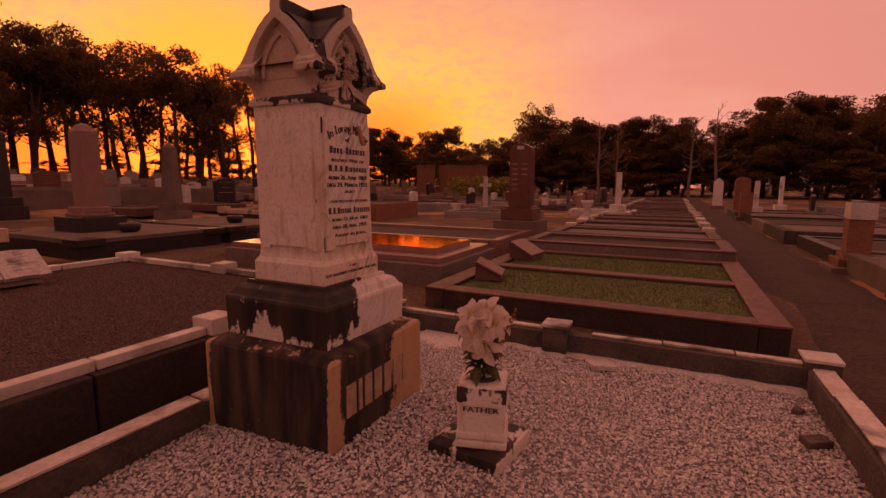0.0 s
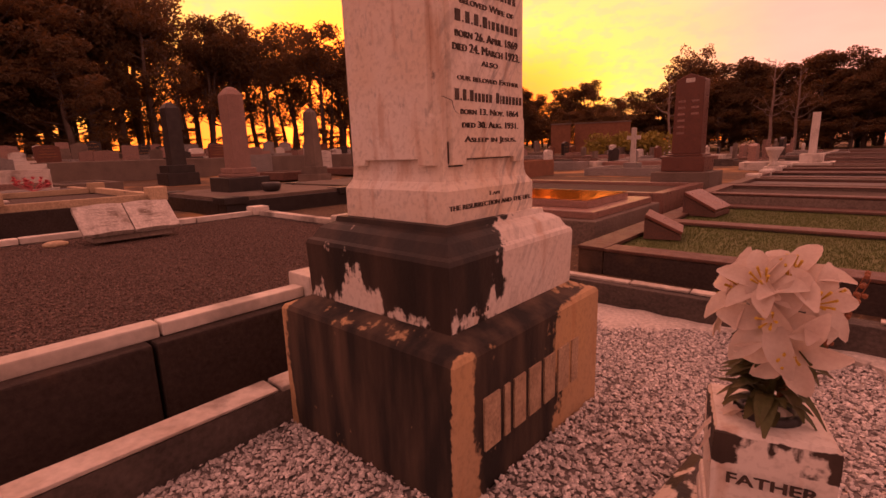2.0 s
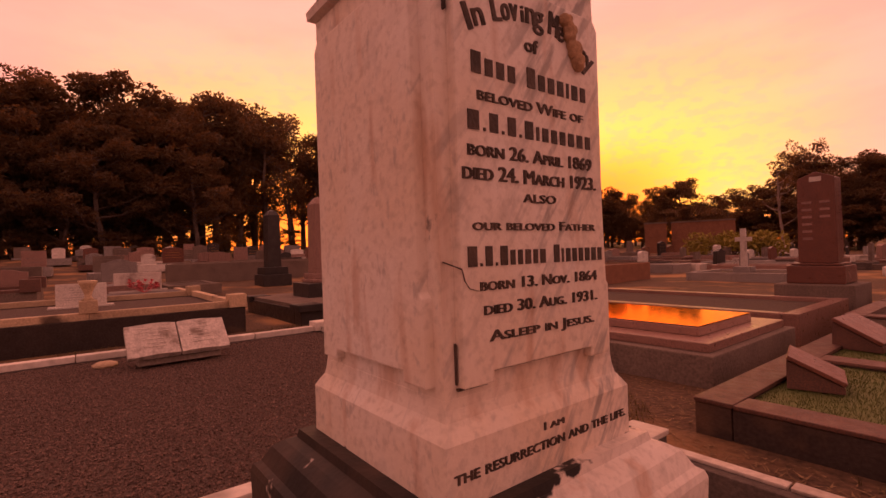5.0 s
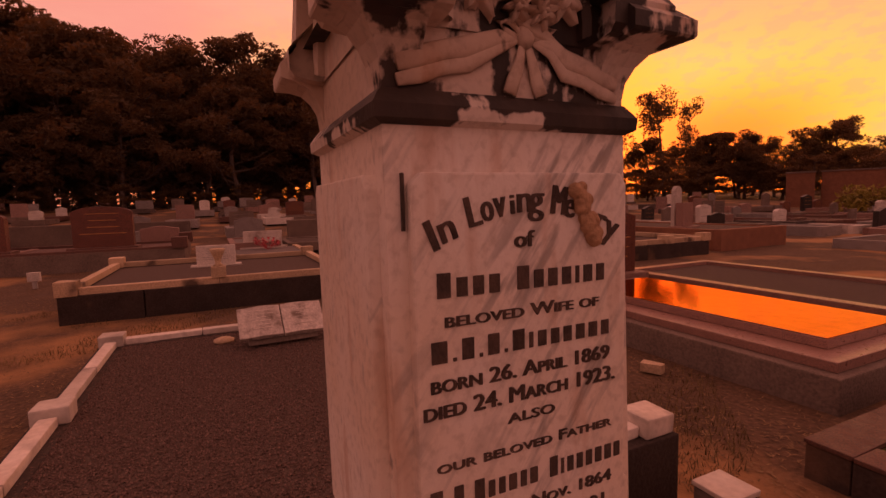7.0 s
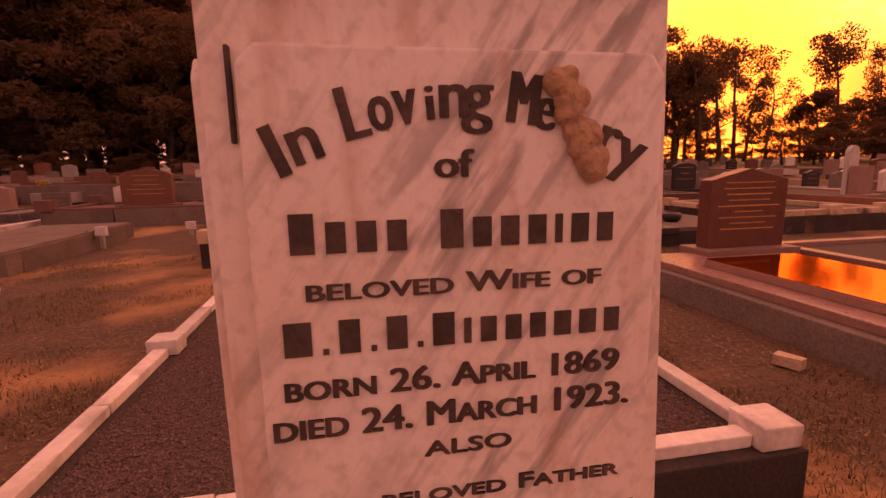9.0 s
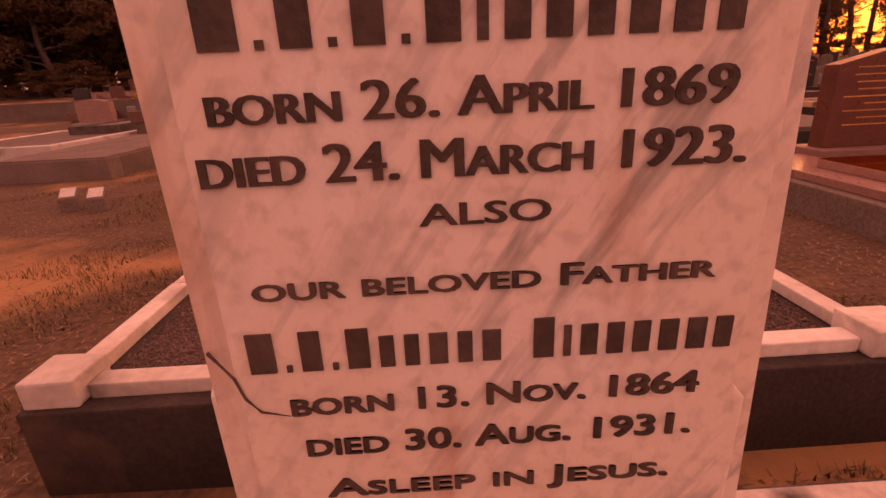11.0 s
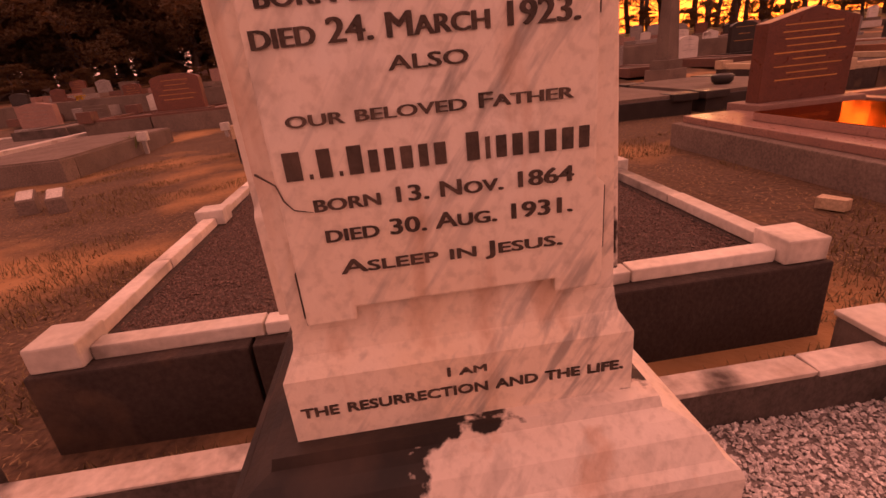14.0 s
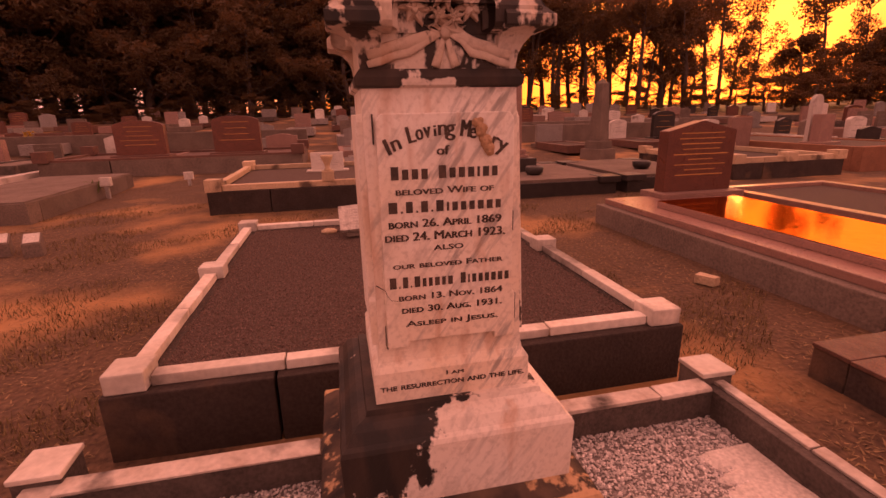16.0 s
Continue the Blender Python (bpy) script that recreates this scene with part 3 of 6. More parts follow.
def make_monument():
    t = thing("grave_monument", "tall white marble pedestal monument with black growth", "monument")
    b = stack([(0.325, 0.325, -0.03), (0.325, 0.325, 0.361), (0.318, 0.318, 0.372), (0.26, 0.26, 0.396)])
    part("base_block", soften(b, 0.007), M_BASE, t, "sandstone base block darkened by black growth")
    b = stack([(0.262, 0.262, 0.395), (0.266, 0.266, 0.540), (0.262, 0.262, 0.550), (0.252, 0.252, 0.556), (0.246, 0.246, 0.566), (0.238, 0.238, 0.580), (0.222, 0.222, 0.591), (0.206, 0.206, 0.596), (0.203, 0.203, 0.609)])
    part("die_block", soften(b, 0.005), M_DIE, t, "white marble block with black streaks")
    b = stack([(0.184, 0.180, 0.608), (0.184, 0.180, 0.682), (0.178, 0.174, 0.692), (0.170, 0.168, 0.702), (0.166, 0.166, 0.715), (0.165, 0.165, 0.726)])
    part("plinth", soften(b, 0.003), M_SHAFT, t)
    b = stack([(0.1645, 0.1645, 0.724), (0.1645, 0.1645, 1.284)])
    part("shaft", settled(soften(b, 0.004)), M_SHAFT, t)
    outline = [(-0.1465, 0.738), (-0.098, 0.738), (-0.098, 0.752), (0.098, 0.752), (0.098, 0.738), (0.1465, 0.738), (0.1465, 0.842), (0.138, 0.85), (0.138, 1.222), (0.128, 1.236), (-0.135, 1.236), (-0.1465, 1.224)]
    for name, m in (("inscription_panel", FACE_X), ("side_panel", FACE_NY), ("side_panel", Matrix.Rotation(math.pi, 4, "Z") @ FACE_NY), ("side_panel", Matrix.Rotation(math.pi, 4, "Z") @ FACE_X)):
        pb = bmesh.new()
        lo = [pb.verts.new((x, z, 0.160)) for x, z in outline]
        hi = [pb.verts.new((x * 0.992, z, 0.1785)) for x, z in outline]
        pb.faces.new(hi)
        for k in range(len(outline)):
            j = (k + 1) % len(outline)
            pb.faces.new((lo[k], lo[j], hi[j], hi[k]))
        pb.transform(m)
        bmesh.ops.recalc_face_normals(pb, faces=pb.faces[:])
        pb = soften(pb, 0.0025)
        part(name, pb if name == "inscription_panel" else settled(pb), M_SHAFT, t)
    b = stack([(0.166, 0.166, 1.283), (0.176, 0.176, 1.288), (0.177, 0.177, 1.302), (0.170, 0.170, 1.312), (0.165, 0.165, 1.318)])
    part("cornice", settled(soften(b, 0.002)), M_CORNICE, t, "blackened marble moulding")
    # cap: square core, four gables with pointed arches, corner kneelers and crossing roofs
    part("cap_core", settled(soften(stack([(0.163, 0.163, 1.316), (0.163, 0.163, 1.44)]), 0.003)), M_CAP_FRONT, t)
    for k in range(4):
        turn = Matrix.Rotation(k * math.pi / 2, 4, "Z")
        n = 30
        outer_half = along([(0.150, 1.380), (0.170, 1.381), (0.190, 1.383), (0.214, 1.388), (0.214, 1.425), (0.176, 1.462), (0.135, 1.515), (0.095, 1.558), (0.055, 1.590), (0.030, 1.604), (0.024, 1.612), (0.024, 1.648), (0.0, 1.648)], n)
        arch_half = along([(0.128, 1.381), (0.128, 1.415), (0.122, 1.445), (0.105, 1.485), (0.078, 1.525), (0.045, 1.557), (0.0, 1.588)], n)
        inner_half = along([(0.086, 1.386), (0.086, 1.405), (0.080, 1.435), (0.062, 1.475), (0.035, 1.508), (0.0, 1.532)], n)
        both = lambda half: half + [(-x, z) for x, z in reversed(half[:-1])]
        outer, arch, inner = both(outer_half), both(arch_half), both(inner_half)
        gable = bmesh.new()
        fo, fa = [gable.verts.new((x, z, 0.197)) for x, z in outer], [gable.verts.new((x, z, 0.199)) for x, z in arch]
        bo, ba = [gable.verts.new((x, z, 0.10)) for x, z in outer], [gable.verts.new((x, z, 0.160)) for x, z in arch]
        for q in range(len(outer) - 1):
            gable.faces.new((fo[q], fo[q + 1], fa[q + 1], fa[q]))
            gable.faces.new((bo[q], bo[q + 1], fo[q + 1], fo[q]))
            gable.faces.new((fa[q], fa[q + 1], ba[q + 1], ba[q]))
        for q in (0, -1):
            gable.faces.new((fo[q], fa[q], ba[q], bo[q]))
        bmesh.ops.recalc_face_normals(gable, faces=gable.faces[:])
        gable.transform(turn @ FACE_NY)
        part("gable", settled(gable), M_CAP_FRONT, t)
        panel = bmesh.new()
        panel.faces.new([panel.verts.new((x, z, 0.166)) for x, z in arch])
        panel.transform(turn @ FACE_NY)
        part("arch_panel", settled(panel), M_CAP_FRONT, t)
        rim = bmesh.new()
        wide = [(x * 1.16, 1.325 + (z - 1.325) * 1.07) for x, z in inner]
        r0, r1 = [rim.verts.new((x, z, 0.164)) for x, z in wide], [rim.verts.new((x * 0.97, z, 0.180)) for x, z in wide]
        r2_, r3 = [rim.verts.new((x, z, 0.176)) for x, z in inner], [rim.verts.new((x, z, 0.164)) for x, z in inner]
        for q in range(len(inner) - 1):
            for u, w in ((r0, r1), (r1, r2_), (r2_, r3)):
                rim.faces.new((u[q], u[q + 1], w[q + 1], w[q]))
        bmesh.ops.recalc_face_normals(rim, faces=rim.faces[:])
        rim.transform(turn @ FACE_NY)
        part("arch_moulding", settled(rim), M_CAP_FRONT, t)
        roof = bmesh.new()
        prof = [(0.158, 1.502), (0.140, 1.522), (0.10, 1.566), (0.06, 1.598), (0.032, 1.614), (0.028, 1.656), (-0.028, 1.656), (-0.032, 1.614), (-0.06, 1.598), (-0.10, 1.566), (-0.140, 1.522), (-0.158, 1.502), (-0.15, 1.43), (0.15, 1.43)]
        f0 = [roof.verts.new((x, z, 0.0)) for x, z in prof]
        f1 = [roof.verts.new((x, z, 0.190)) for x, z in prof]
        for q in range(len(prof)):
            roof.faces.new((f0[q], f0[(q + 1) % len(prof)], f1[(q + 1) % len(prof)], f1[q]))
        bmesh.ops.recalc_face_normals(roof, faces=roof.faces[:])
        roof.transform(turn @ FACE_NY)
        part("cap_roof", settled(roof), M_CAP_ROOF, t, "soot-black gabled marble roof")
        knee = bmesh.new()
        curve = [(0.163, 1.325), (0.166, 1.345), (0.174, 1.362), (0.186, 1.376), (0.203, 1.384), (0.222, 1.388), (0.224, 1.391), (0.224, 1.408), (0.205, 1.425), (0.175, 1.47), (0.155, 1.505)]
        loops = [[knee.verts.new(p) for p in ((0.12, -s1, z), (s1, -s1, z), (s1, -0.12, z), (0.12, -0.12, z))] for s1, z in curve]
        for la, lb in zip(loops, loops[1:]):
            for q in range(4):
                knee.faces.new((la[q], la[(q + 1) % 4], lb[(q + 1) % 4], lb[q]))
        knee.faces.new(loops[0][::-1])
        knee.faces.new(loops[-1])
        knee.transform(turn)
        part("corner_kneeler", settled(knee), M_CAP_FRONT, t)
    # carved flowers and ribbon within the arch of the inscribed side
    carve = bmesh.new()
    r2 = random.Random(4)

    def relief_petal(y, z, turn_, length, width, x=0.168, thick=0.006, lift=0.0):
        """A pointed petal in low relief, with a raised rib along its middle."""
        m = Matrix.Translation((x, y, z)) @ Matrix.Rotation(turn_, 4, "X")
        rows = []
        for k in range(6):
            u = k / 5
            w_ = width * (math.sin(math.pi * (0.12 + 0.88 * u) ** 0.8) * 0.5 + 0.02)
            up = thick * (0.5 + 0.5 * math.sin(math.pi * u)) + lift * u
            rows.append([carve.verts.new(m @ Vector(p)) for p in ((-0.004, length * u, -w_), (up * 0.7, length * u, -w_ * 0.8), (up * 1.15, length * u, -w_ * 0.35), (up * 0.75, length * u, 0), (up * 1.15, length * u, w_ * 0.35), (up * 0.7, length * u, w_ * 0.8), (-0.004, length * u, w_))])
        for a_, c_ in zip(rows, rows[1:]):
            for q in range(6):
                carve.faces.new((a_[q], a_[q + 1], c_[q + 1], c_[q]))

    for k in range(16):
        relief_petal(r2.uniform(-0.075, 0.075), r2.uniform(1.395, 1.50), r2.uniform(0, 6.28), r2.uniform(0.045, 0.075), r2.uniform(0.016, 0.026), 0.166)
    for cy, cz, size in ((-0.052, 1.428, 1.0), (0.010, 1.452, 1.1), (0.062, 1.430, 1.05), (-0.030, 1.482, 0.95), (0.040, 1.490, 0.9), (0.0, 1.530, 0.8), (-0.004, 1.412, 0.6), (0.030, 1.408, 0.6)):
        x = 0.170 + r2.uniform(0, 0.006)
        for ring, n_, ln in ((0, 7, 0.034), (1, 5, 0.020)):
            for q in range(n_):
                relief_petal(cy, cz, q * 2 * math.pi / n_ + ring * 0.5 + cy * 40, ln * size * r2.uniform(0.9, 1.1), 0.016 * size, x + ring * 0.006, 0.005, 0.006)
        bmesh.ops.create_icosphere(carve, subdivisions=2, radius=1, matrix=Matrix.Translation((x + 0.010, cy, cz)) @ Matrix.Diagonal((0.005, 0.006 * size, 0.006 * size, 1)))
    # knot, bow and ribbon ends, all in low relief
    flow = bmesh.new()
    tube([(0.0, 0.010, 1.392), (0.004, 0.010, 1.382), (0.0, 0.010, 1.372)], [0.009, 0.013, 0.009], 10, flow)
    for s in (-1, 1):
        for off, wid in ((0.0, 0.012), (0.017, 0.009)):
            tube([(0.0, 0.010 + s * 0.008, 1.380), (0.006, 0.010 + s * 0.035, 1.377 - off * 0.5), (0.001, s * 0.066, 1.364 - off), (0.006, s * 0.095, 1.358 - off), (0.001, s * 0.122, 1.349 - off), (0.003, s * 0.148, 1.342 - off)], [0.004, wid * 0.8, wid, wid * 0.85, wid, wid * 0.7], 10, flow)
        tube([(0.002, 0.010 + s * 0.004, 1.372), (0.006, 0.010 + s * 0.010, 1.352), (0.001, 0.010 + s * 0.016, 1.336), (0.004, 0.010 + s * 0.022, 1.321)], [0.005, 0.007, 0.009, 0.009], 10, flow)
        tube([(0.004, 0.010 + s * 0.006, 1.384), (0.008, 0.010 + s * 0.022, 1.396), (0.008, 0.010 + s * 0.038, 1.393), (0.006, 0.010 + s * 0.026, 1.384), (0.004, 0.010 + s * 0.008, 1.380)], [0.003, 0.005, 0.006, 0.005, 0.003], 8, flow)
    flow.transform(Matrix.Translation((0.166, 0, 0)) @ Matrix.Diagonal((0.42, 1, 1, 1)))
    me = bpy.data.meshes.new("t")
    flow.to_mesh(me)
    flow.free()
    carve.from_mesh(me)
    bpy.data.meshes.remove(me)
    part("carved_bouquet", settled(carve), M_CARVING, t, "carved marble flowers tied with a ribbon", smooth=True)
    # inscription: words that can be read, and plain bars for names
    X = 0.1785
    def line(words, yc, z, h, w):
        text_mesh("lettering", words, h, w, M_LETTER, t, Matrix.Translation((X, yc, z)) @ FACE_X, caps=words != "of")
    def name_bars(widths, yc, z, h, w):
        bars(widths, h, w, M_LETTER, t, Matrix.Translation((X, yc, z)) @ FACE_X, small=0.78)
    arc = "In Loving Memory"
    for k, ch in enumerate(arc):
        s = (k + 0.5) / len(arc) * 2 - 1
        y, z = -0.006 + s * 0.121, 1.193 - 0.040 * s * s
        if ch != " " and k not in (12, 13):
            text_mesh("lettering", ch, 0.032 if ch in "ILM" else 0.0205, None if ch in "InIigy" else 0.018 if ch == "M" else 0.0135, M_LETTER, t, Matrix.Translation((X, y, z)) @ FACE_X @ Matrix.Rotation(-s * 0.42, 4, "Z"))
    line("of", -0.014, 1.155, 0.018, 0.025)
    name_bars([1.2, 1, 1, 1, 0, 1.2, 1, 1, 1, 0.4, 1, 0.9], -0.010, 1.108, 0.026, 0.222)
    line("beloved Wife of", -0.010, 1.077, 0.014, 0.205)
    name_bars([1.4, 0.3, 1.1, 0.3, 1.1, 0.3, 1.2, 0.4, 0.9, 0.9, 0.9, 1, 1, 0.9], -0.010, 1.040, 0.023, 0.238)
    line("born 26. April 1869", -0.010, 1.009, 0.017, 0.240)
    line("died 24. March 1923.", -0.010, 0.981, 0.018, 0.258)
    line("also", -0.006, 0.957, 0.011, 0.064)
    line("our beloved Father", -0.006, 0.921, 0.012, 0.240)
    name_bars([1.4, 0.3, 1.1, 0.3, 1.2, 0.8, 0.8, 1, 0.8, 1, 0, 1.1, 0.4, 0.9, 0.9, 0.9, 1, 1, 0.9], -0.003, 0.878, 0.024, 0.264)
    line("born 13. Nov. 1864", -0.001, 0.849, 0.014, 0.231)
    line("died 30. Aug. 1931.", 0.001, 0.820, 0.0145, 0.225)
    line("Asleep in Jesus.", 0.000, 0.788, 0.013, 0.208)
    X = 0.184
    line("I am", 0.002, 0.662, 0.010, 0.040)
    line("the resurrection and the life.", 0.0, 0.638, 0.011, 0.338)
    tube([(0.166, -0.163, 0.885), (0.1795, -0.145, 0.876), (0.1795, -0.141, 0.862), (0.1795, -0.134, 0.853), (0.1795, -0.118, 0.849)], [0.0012, 0.0009, 0.0008, 0.0007, 0.0002], 4, crack := bmesh.new())
    part("grime_line", box(0.163, 0.1700, -0.1522, -0.1492, 1.178, 1.236, 0.001), M_LETTER, t, "black grime and painted shade in the panel edge")
    # dark strips that stand in for shade along the raised panel's edges
    for y0, y1, z0, z1 in ((-0.1490, -0.1478, 0.742, 0.790), (-0.1475, -0.101, 0.7345, 0.7372), (0.1474, 0.1500, 0.775, 0.838), (0.1400, 0.1418, 0.985, 1.03), (-0.096, 0.096, 0.7490, 0.7512)):
        part("grime_line", box(0.163, 0.1690, y0, y1, z0, z1, 0.0006), M_LETTER, t, "black grime and painted shade in the panel edge")
    part("crack", crack, M_LETTER, t, "dark crack in the marble")
    bars([1.1, 0.4, 0.9, 1, 1, 1.1, 0.7], 0.122, 0.43, M_BASE_LETTER, t, Matrix.Translation((0.325, -0.02, 0.14)) @ FACE_X, 0.005, 0.35)
    bars([1, 1, 1, 1, 0], 0.011, 0.05, M_LETTER, t, Matrix.Translation((0.262, -0.165, 0.432)) @ FACE_X, 0.001)
    bars([1, 1, 1, 0, 1, 1], 0.011, 0.06, M_LETTER, t, Matrix.Translation((0.262, -0.16, 0.415)) @ FACE_X, 0.001)
    for c in t.children:
        c.matrix_basis = Matrix.Translation((0.008, 0, 0)) @ Matrix.Diagonal((0.957, 1, 1, 1)) @ c.matrix_basis
    return t


make_monument()


def make_mud_nest():
    bm = bmesh.new()
    r2 = random.Random(2)
    for k in range(22):
        s = k / 21
        c = (0.183, 0.058 + 0.026 * s + r2.uniform(-0.006, 0.006), 1.216 - 0.062 * s + r2.uniform(-0.004, 0.004))
        bmesh.ops.create_icosphere(bm, subdivisions=2, radius=r2.uniform(0.0065, 0.0105), matrix=Matrix.Translation(c))
    nest = tagged(part("mud_nest", bm, M_MUD, smooth=True), "dried mud wasp nest stuck to the inscription", "nest")
    lump = nest.modifiers.new("lump", "REMESH")
    lump.mode, lump.voxel_size, lump.use_smooth_shade = "VOXEL", 0.0016, True


make_mud_nest()


# ---- the plot: gravel, kerbs, posts ----
PX0, PX1, PY0, PY1 = -0.365, 1.985, -1.17, 1.205


def mound(x, y):
    """The gravel lies a little higher round the monument."""
    return 0.046 * np.exp(-((x - 0.55) ** 2 + (y + 0.25) ** 2) / 0.7)


def make_plot():
    bm = bmesh.new()
    nx, ny = 40, 40
    grid = []
    for i in range(nx + 1):
        x = PX0 - 0.02 + (PX1 - PX0 + 0.04) * i / nx
        grid.append([bm.verts.new((x, y, -0.005 + float(mound(x, y)))) for y in [PY0 - 0.02 + (PY1 - PY0 + 0.04) * j / ny for j in range(ny + 1)]])
    for i in range(nx):
        for j in range(ny):
            bm.faces.new((grid[i][j], grid[i + 1][j], grid[i + 1][j + 1], grid[i][j + 1]))
    bed = tagged(part("gravel_bed", bm, M_GRAVEL_BED), "grey gravel bed of the family plot", "gravel", kind="structure")
    bump = lambda x, y: mound(x, y) + 0.003 * np.sin(x * 3.1 + 1) * np.cos(y * 2.7)
    v, f = chips(rng, 70000, PX0, PX1, PY0, PY1, 0.0, 0.0074, bump, lambda x, y: ~((np.abs(x) < 0.32) & (np.abs(y) < 0.32)))
    stuff("gravel", v, f, M_GRAVEL, "loose pale quartz gravel covering the plot", "gravel")

    def kerb(x0, x1, y0, y1, label, strip=None):
        k = thing("plot_kerb", label, "kerb", kind="structure")
        part("kerb_wall", box(x0, x1, y0, y1, -0.12, 0.118, 0.004), M_KERB, k)
        along_x = (x1 - x0) > (y1 - y0)
        s, e_ = (x0, x1) if along_x else (y0, y1)
        while s < e_ - 0.05:
            ln = min(random.uniform(0.18, 0.5) if strip else random.uniform(0.35, 0.9), e_ - s)
            d = random.uniform(-0.004, 0.004)
            if along_x:
                b = box(s + 0.003, s + ln - 0.005, (y0 - 0.006 if not strip else y1 - strip) + d, y1 + 0.004 + d, 0.119, 0.133 + d * 0.6, 0.004, wobble=0.002)
            else:
                b = box(x0 + 0.016 + d, x1 + 0.004 + d, s + 0.003, s + ln - 0.005, 0.119, 0.133 + d * 0.6, 0.005, wobble=0.004)
            if random.random() < 0.9:
                part("coping_stone", b, M_OLD_COPING, k)
            else:
                b.free()
            s += ln
    kerb(PX0 - 0.035, PX0 + 0.057, PY0, PY1, "low concrete kerb with pale marble coping")
    kerb(PX0, PX1, PY1, PY1 + 0.09, "low concrete kerb with a broken pale coping strip", 0.045)
    kerb(PX1, PX1 + 0.10, PY0, PY1, "low concrete kerb with pale marble coping")
    kerb(PX0, PX1, PY0 - 0.09, PY0, "low concrete kerb with pale marble coping")
    for x, y, h in ((PX0 - 0.06, PY1 + 0.06, 0.168), (PX1 + 0.06, PY1 + 0.06, 0.17), (PX0 - 0.06, PY0 - 0.06, 0.17), (PX1 + 0.06, PY0 - 0.06, 0.17), (0.76, PY1 + 0.03, 0.175)):
        p = thing("kerb_post", "short square kerb post with a pale worn cap", "post", (x, y, 0), group="kerb posts of the gravel plot")
        part("post_body", box(-0.072, 0.072, -0.072, 0.072, -0.12, h - 0.018, 0.008), M_KERB, p)
        part("post_cap", box(-0.078, 0.078, -0.078, 0.078, h - 0.017, h + 0.004, 0.006, wobble=0.003), M_COPING, p)


make_plot()


def mortar_skirt():
    """Rough spread of pale mortar along the far kerb."""
    bm = bmesh.new()
    rows = []
    for k in range(70):
        x = PX0 + 0.25 + k * 0.031
        d = 0.075 + 0.20 * math.exp(-((x - 0.05) / 0.28) ** 2) + 0.10 * noise.noise((x * 3.0, 1, 0)) + 0.05 * noise.noise((x * 11, 2, 0))
        d = max(0.015, d + 0.03 * noise.noise((x * 31, 7, 0)))
        sunk = 0.018 if k % 7 == 3 or k % 11 == 5 else 0.0
        rows.append([bm.verts.new((x, PY1 + 0.002 - d * s, 0.016 + 0.009 * noise.noise((x * 9, s * 5, 4)) - 0.022 * s ** 3 - sunk * s)) for s in (0, 0.35, 0.7, 1.0)])
    for a_, b_ in zip(rows, rows[1:]):
        for j in range(3):
            bm.faces.new((a_[j], b_[j], b_[j + 1], a_[j + 1]))
    bmesh.ops.recalc_face_normals(bm, faces=bm.faces[:])
    tagged(part("mortar_skirt", bm, M_PALE, smooth=False), "pale crumbling mortar along the kerb foot", "mortar", kind="structure")


mortar_skirt()


def slab_piece(name, label, category, x, y, z, sx, sy, sz, turn, mat, tilt=0):
    b = box(-sx / 2, sx / 2, -sy / 2, sy / 2, 0, sz, 0.005, wobble=min(sx, sy) * 0.05)
    ob = tagged(part(name, b, mat), label, category)
    ob.matrix_basis = pose(x, y, z, tilt, 0, turn)
    return ob


slab_piece("marble_fragment", "broken white marble slab lying on the gravel", "stone", 1.04, 1.08, 0.004, 0.13, 0.19, 0.022, 25, M_PALE, -8)
slab_piece("marble_fragment", "small broken marble chip on the gravel", "stone", 0.90, 1.13, 0.004, 0.09, 0.05, 0.015, -20, M_PALE)
slab_piece("dark_stone", "small dark stone lying on the gravel", "stone", 0.47, -0.10, 0.0, 0.022, 0.018, 0.014, 10, M_KERB)
slab_piece("dark_stone", "small dark stone beside the kerb", "stone", 1.90, 0.62, 0.0, 0.10, 0.06, 0.035, 30, M_KERB)
slab_piece("dark_stone", "small dark stone beside the kerb", "stone", 1.90, 0.92, 0.0, 0.05, 0.04, 0.02, 60, M_KERB)
slab_piece("orange_leaf", "bright orange dry leaf on the gravel", "leaf", 0.36, 0.37, 0.01, 0.03, 0.02, 0.004, 40, M_GILT)


# ---- the vase and its flowers ----
def petal(bm, m, length, width, curl=0.6, cup=0.3):
    rows = []
    for i in range(6):
        s = i / 5
        w = width * math.sin(math.pi * min(0.97, s * 0.86 + 0.12)) ** 0.8 * 0.5
        x = length * s
        z = length * (0.55 * s - curl * s * s)
        rows.append([bm.verts.new(m @ Vector((x, w * q, z + cup * abs(q) * w))) for q in (-1, 0, 1)])
    for a_, b_ in zip(rows, rows[1:]):
        for j in range(2):
            bm.faces.new((a_[j], a_[j + 1], b_[j + 1], b_[j]))


